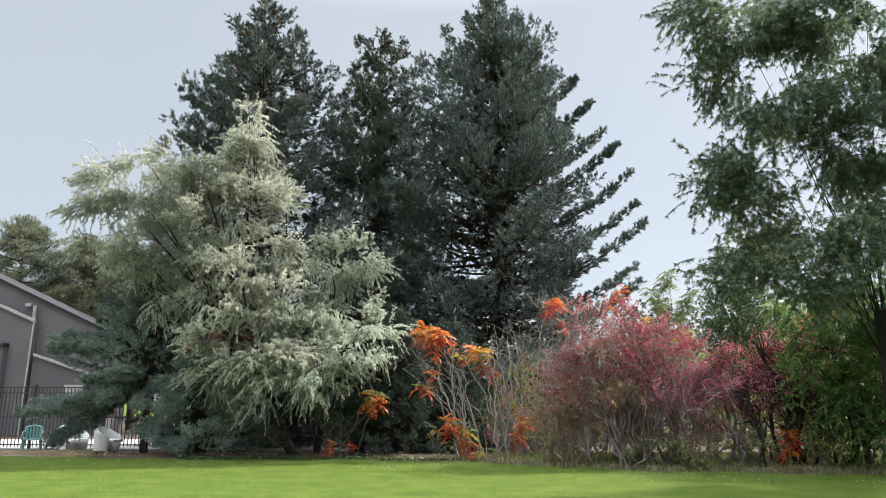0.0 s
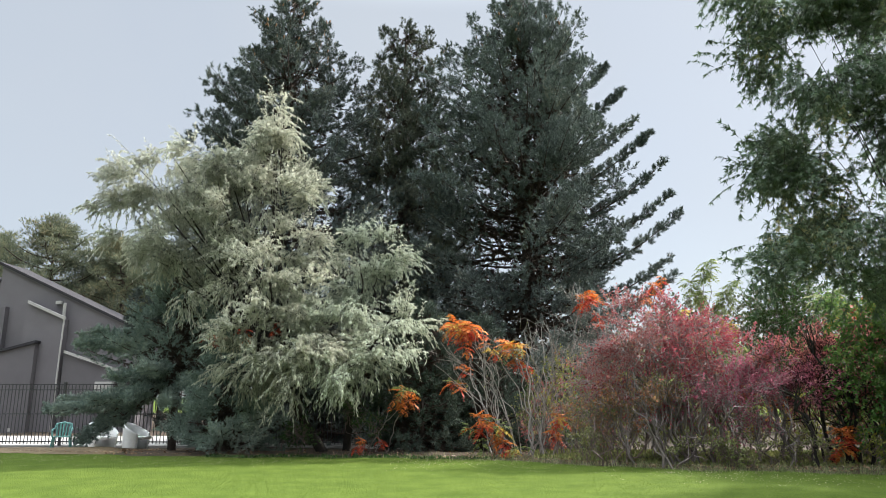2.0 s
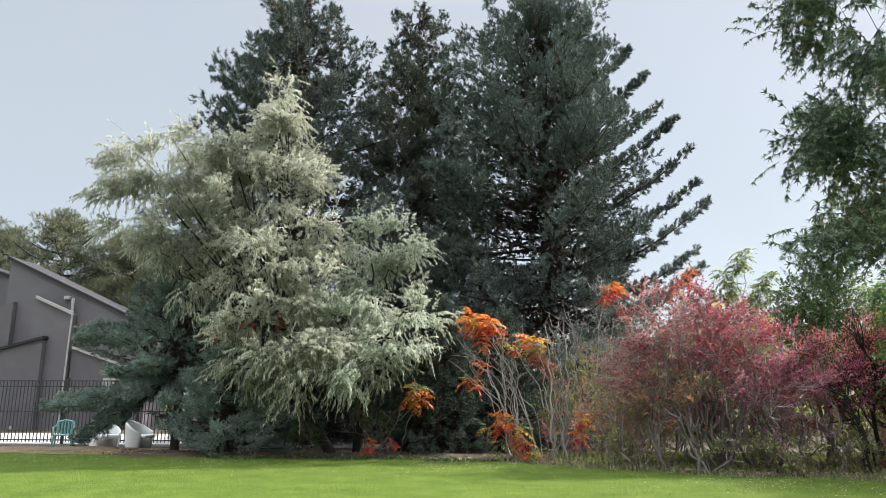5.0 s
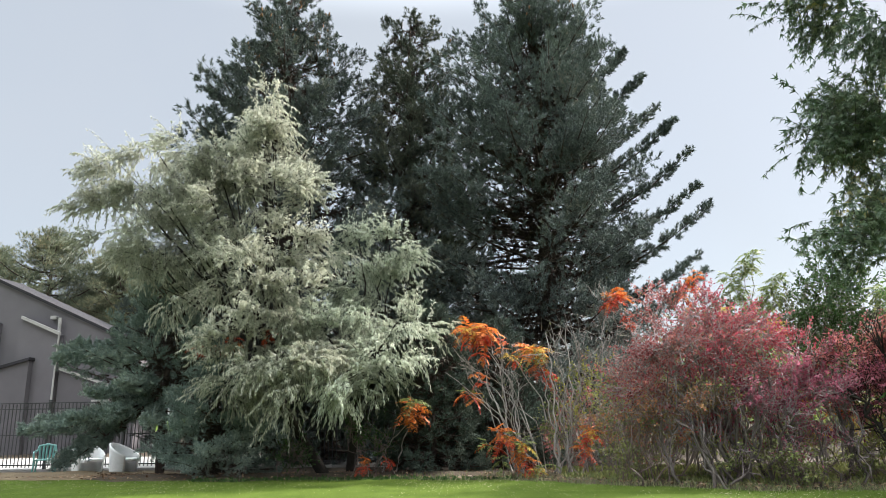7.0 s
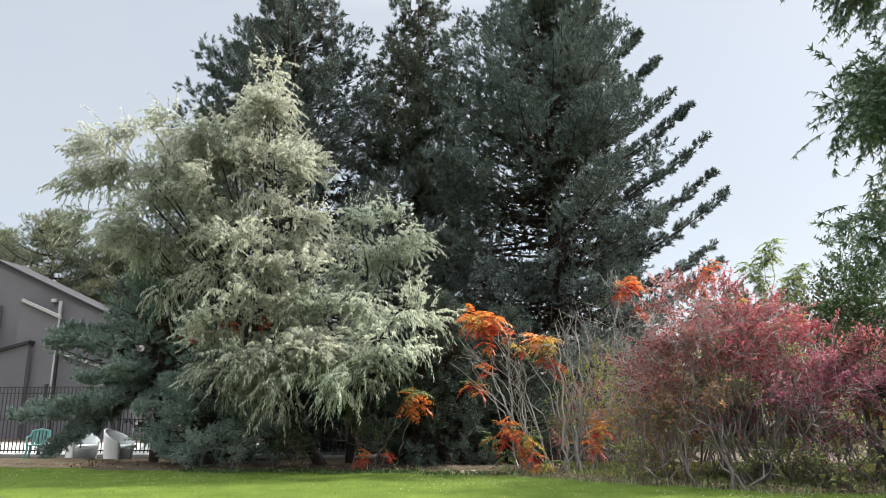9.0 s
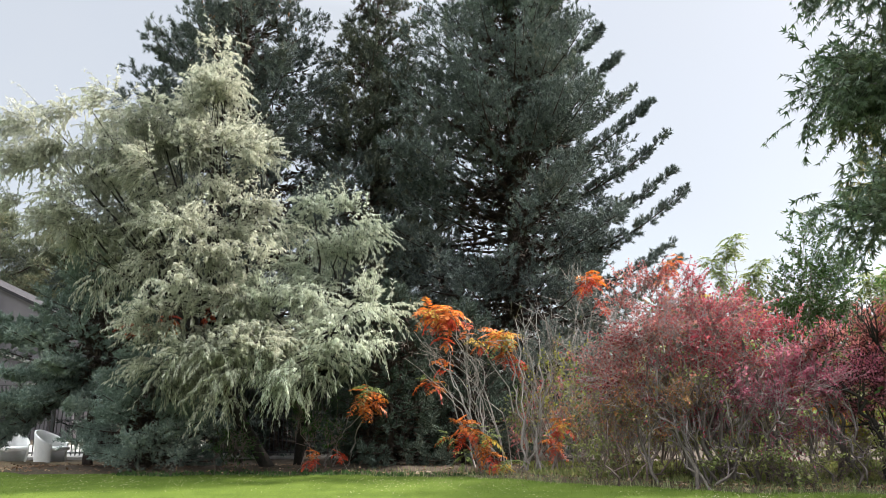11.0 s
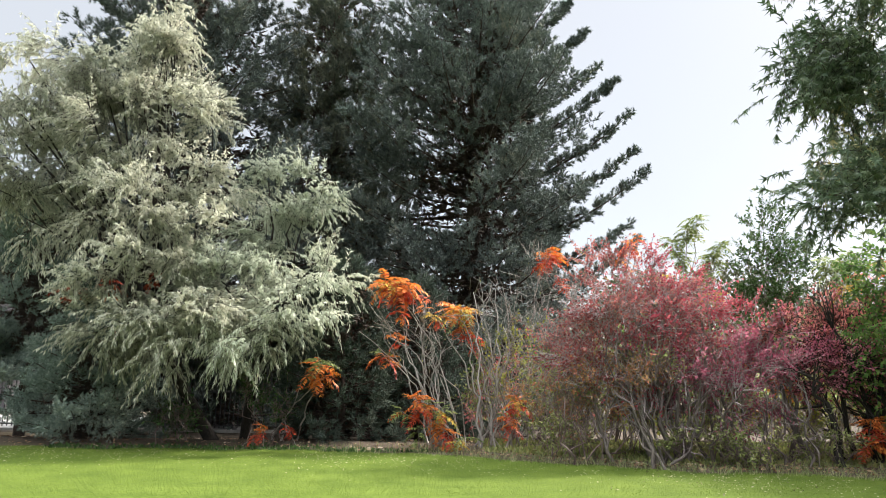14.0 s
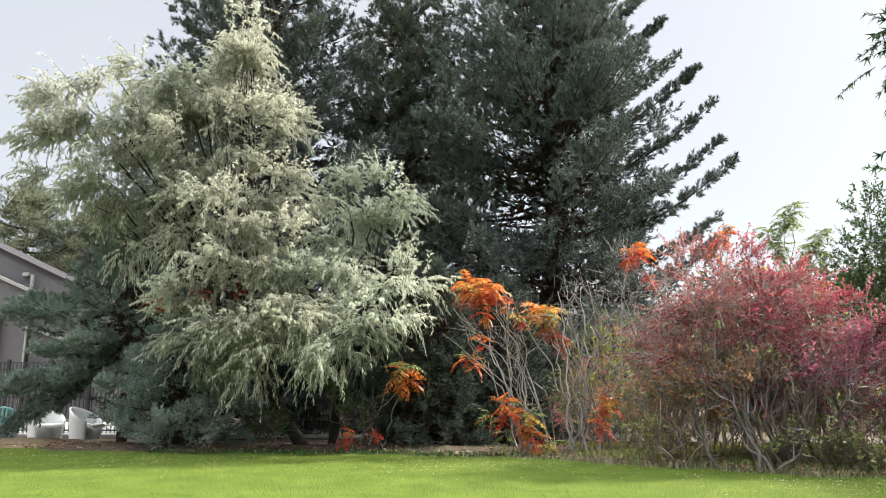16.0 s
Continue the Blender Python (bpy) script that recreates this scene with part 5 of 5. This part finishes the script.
sumac((2.3, 19.0), [(2.25, 19.0, 0.95, 8, "oyr", 0.8), (2.0, 19.0, 0.6, 5, "or", 0.7)], "low orange sumac among bare stems", r, 0.01)
sumac((4.6, 18.9), [(4.5, 18.7, 1.5, 7, "oor", 0.8), (5.0, 18.8, 1.2, 6, "oy", 0.8), (4.2, 18.7, 0.9, 5, "or", 0.7), (5.4, 18.9, 0.9, 6, "y", 0.7)], "orange sumac among red shrub stems", r, 0.012)
sumac((7.1, 19.2), [(6.9, 18.8, 1.7, 8, "oor", 0.8), (7.6, 18.7, 1.5, 9, "rro", 0.8), (7.3, 18.9, 0.9, 6, "oy", 0.8), (8.2, 18.9, 1.1, 5, "oy", 0.7)], "orange-red sumac among dark shrub trunks", r, 0.012)
sumac((8.1, 17.0), [(8.05, 16.7, 0.75, 9, "oor", 0.75), (8.2, 16.6, 0.45, 8, "ro", 0.75)], "small orange sumac at the lawn's edge", r, 0.012)
sumac((-6.6, 21.2), [(-6.9, 19.3, 3.0, 7, "r", 0.8), (-6.2, 19.4, 3.2, 6, "ro", 0.7), (-5.2, 19.4, 3.4, 5, "r", 0.6)], "red sumac leaves showing through silver foliage", r)
sumac((11.2, 20.6), [(10.7, 20.4, 3.9, 8, "rro", 0.9), (11.3, 20.4, 4.2, 7, "ryr", 0.9), (11.0, 20.3, 3.3, 6, "r", 0.8), (11.9, 20.5, 4.0, 6, "oy", 0.9), (11.6, 20.3, 4.7, 0, "r", 1), (10.4, 20.4, 4.4, 0, "r", 1)], "sumac with curling bare stems and red leaves", r)
sumac((6.9, 21.3), [(7.05, 21.0, 5.35, 8, "g", 0.9), (6.8, 21.0, 5.05, 8, "g", 0.85), (6.35, 21.0, 4.75, 8, "g", 0.8), (7.65, 21.1, 4.7, 8, "g", 0.8), (6.7, 21, 4.4, 8, "g", 0.9), (7.4, 21.1, 4.4, 8, "g", 0.9), (7.2, 21.1, 4.0, 6, "g", 0.9)], "tall pale yellow-green sapling with feathery leaves", r, 0.02)
sumac((9.4, 19.6), [(9.3, 19.4, 4.0, 9, "g", 0.95), (9.8, 19.5, 4.2, 9, "g", 0.95), (9.6, 19.4, 3.6, 8, "gy", 0.9)], "yellow-green sapling with feathery leaves", r, 0.02)

# ---- distance ----
r = np.random.default_rng(55)


def pine(at, H, R, label, seed, mat=M_PINE, low=0.25):
    rr = np.random.default_rng(seed)
    root = thing("pine_tree", (at[0], at[1], -0.3), label, "tree")
    part("trunk", tubes([[(at[0], at[1], -0.4), (at[0] + 0.1, at[1], H * 0.5), (at[0], at[1], H * 0.97)]], [[0.24, 0.18, 0.05]], 8), M_BARK, root, smooth=True)
    z = np.linspace(H * low, H, 60)
    cl, AX, AR = [], [], []
    for k, zz in enumerate(z):
        L = R * (1 - ((zz / H - low) / (1 - low)) ** 2.2) ** 0.6 * rr.uniform(0.6, 1.05) + 0.3
        a = k * 2.4
        end = np.array([at[0] + L * math.cos(a), at[1] + L * math.sin(a), zz + 0.35 * L])
        AX.append(bez((at[0], at[1], zz), (at[0] + 0.6 * L * math.cos(a), at[1] + 0.6 * L * math.sin(a), zz), end, 6))
        AR.append(np.linspace(0.07, 0.02, 6))
        for f in (0.45, 0.75, 1.0):
            c = np.array([at[0], at[1], zz]) + (end - (at[0], at[1], zz)) * f
            cl.append((*(c + rr.normal(0, 0.25, 3)), 0.62, 0.62, 0.36))
    for a, q in zip(AX, AR):
        part("branch", tubes([a], [q], 4), M_BARK, root)
    P, O = crown_points(cl, 85, rr, 0.1)
    part("crown", stamp(SHOOT_V, SHOOT_F, P, unit(O + np.array([0, 0, 0.8])), rr.normal(0, 1, O.shape), rr.uniform(0.17, 0.30, len(P))), mat, root, kind="stuff")


for k, (x, y, H, R) in enumerate([(-28.3, 46, 12.9, 4.0), (-23.8, 47, 11.8, 3.8), (-34.0, 48, 12.6, 4.2), (-19.6, 45, 10.2, 3.4), (-15.3, 44, 10.0, 3.0), (-26.0, 50, 12.2, 4.0)]):
    pine((x, y), H, R, "open-crowned pine standing behind the house", 60 + k)


def far_tree(at, H, R, label, seed, mat=M_FAR):
    rr = np.random.default_rng(seed)
    root = thing("deciduous_tree", (at[0], at[1], -0.3), label, "tree", "distant trees")
    cl = [(at[0] + R * 0.6 * rr.normal(), at[1] + R * 0.6 * rr.normal(), H * rr.uniform(0.35, 0.85), R * 0.5, R * 0.5, H * 0.15) for _ in range(9)]
    leafy_tree(root, cl, M_BARK, mat, rr, (at[0], at[1], -0.4), (at[0], at[1], H * 0.3), 0.2, 0.09, 7, (0.5, 1.0, 0.3, 0.2), (8, (0.18, 0.3), 0.6, LEAF, 0.9, 0.2), 0.012, hollow=0.2)


for k, (x, y, H, R, mat) in enumerate([(12.5, 42, 8.4, 3.2, M_FAR), (16.5, 43, 7.6, 3.2, M_FAR), (21, 42, 7.8, 3.4, M_FAR), (26, 42, 8.2, 3.4, M_FAR), (9.5, 36, 4.6, 2.4, M_OLIVEDRAB), (13, 34, 4.4, 2.4, M_GREEN), (17, 33, 4.4, 2.4, M_OLIVEDRAB), (31, 40, 8, 3.4, M_FAR), (6.5, 38, 5, 2.6, M_FAR)]):
    far_tree((x, y), H, R, "autumn tree in the distance beyond the garden", 80 + k, mat)

# ---- ground cover ----
r = np.random.default_rng(66)
BLADE_V = [(-0.5, 0, 0), (0.5, 0, 0), (0.15, 1, 0.35)]
BLADE_F = [(0, 1, 2)]


def scatter(n, x0, x1, y0, y1, keep):
    x, y = r.uniform(x0, x1, n), r.uniform(y0, y1, n)
    ok = keep(x, y)
    return x[ok], y[ok]


def cover(name, x, y, mat, size, slim, template, label, category, lean=0.45, flat=False, lift=0.0):
    p = np.stack([x, y, level(x, y) + lift], -1)
    if flat:
        d = np.stack([r.normal(0, 1, len(x)), r.normal(0, 1, len(x)), r.normal(0, 0.25, len(x))], -1)
        nrm = np.stack([r.normal(0, 0.35, len(x)), r.normal(0, 0.35, len(x)), np.ones(len(x))], -1)
    else:
        d = np.stack([r.normal(0, lean, len(x)), r.normal(0, lean, len(x)), np.ones(len(x))], -1)
        nrm = r.normal(0, 1, d.shape)
    s = r.uniform(*size, len(x))
    ob = new(name, raw_mesh(name, *stamp(*template, p, d, nrm, s, s * slim)))
    ob.data.materials.append(mat)
    return tagged(ob, label, category, kind="stuff")


x, y = scatter(120000, -14, 10, 10.8, 20.5, lambda x, y: y < edge(x) + 0.1 * r.normal(0, 1, len(x)))
cover("grass", x, y, M_GRASS, (0.011, 0.022), 0.3, (BLADE_V, BLADE_F), "short mown green grass blades", "grass", 0.6)
x, y = scatter(34000, -8, 12, 15, 20, lambda x, y: (y > edge(x) - 0.15) & (y < edge(x) + 0.2 + np.abs(r.normal(0, 1.3, len(x)))) & (x + 0.6 * np.sin(3 * x) > -0.5 + r.normal(0, 1.5, len(x))))
cover("wild_grass", x, y, M_DRYGRASS, (0.06, 0.20), 0.07, (BLADE_V, BLADE_F), "long dry grass and weeds at the bed's edge", "grass", 0.35)
x, y = scatter(26000, -13, 12, 15, 25, lambda x, y: (y > edge(x)) & ((x > r.normal(0.8, 1.0, len(x))) | (x < -9) | (r.uniform(0, 1, len(x)) < 0.2)))
cover("leaf_litter", x, y, M_LITTER, (0.04, 0.09), 0.6, OVAL, "brown and pale fallen leaves on the soil", "leaf litter", flat=True, lift=0.06)
x, y = scatter(9000, -7, 1.5, 18.6, 21.5, lambda x, y: (y > edge(x) - 0.1) & (y < edge(x) + 0.25 + np.abs(r.normal(0, 0.35, len(x)))))
cover("ground_cover", x, y, M_DARKGREEN, (0.04, 0.10), 0.35, LEAF, "low dark weeds where lawn meets soil", "weeds", 0.5)
x, y = scatter(9000, -13, 9, 13, 19.5, lambda x, y: (y < edge(x)) & (r.uniform(0, 1, len(x)) < np.exp(-((edge(x) - y - 1.2) / 1.3) ** 2) * (0.35 + 0.65 * (np.sin(x * 1.1 + 2) > -0.2))))
cover("fallen_leaves", x, y, M_PETAL, (0.025, 0.05), 0.45, LEAF, "scattered pale fallen leaves on the lawn", "leaves", flat=True, lift=0.035)

x, y = scatter(26000, 1.5, 13, 16.5, 24, lambda x, y: y > edge(x) + 0.9)
cover("undergrowth", x, y, M_OLIVEDRAB, (0.07, 0.17), 0.4, LEAF, "rank green weeds under the shrubs", "weeds", 0.55)
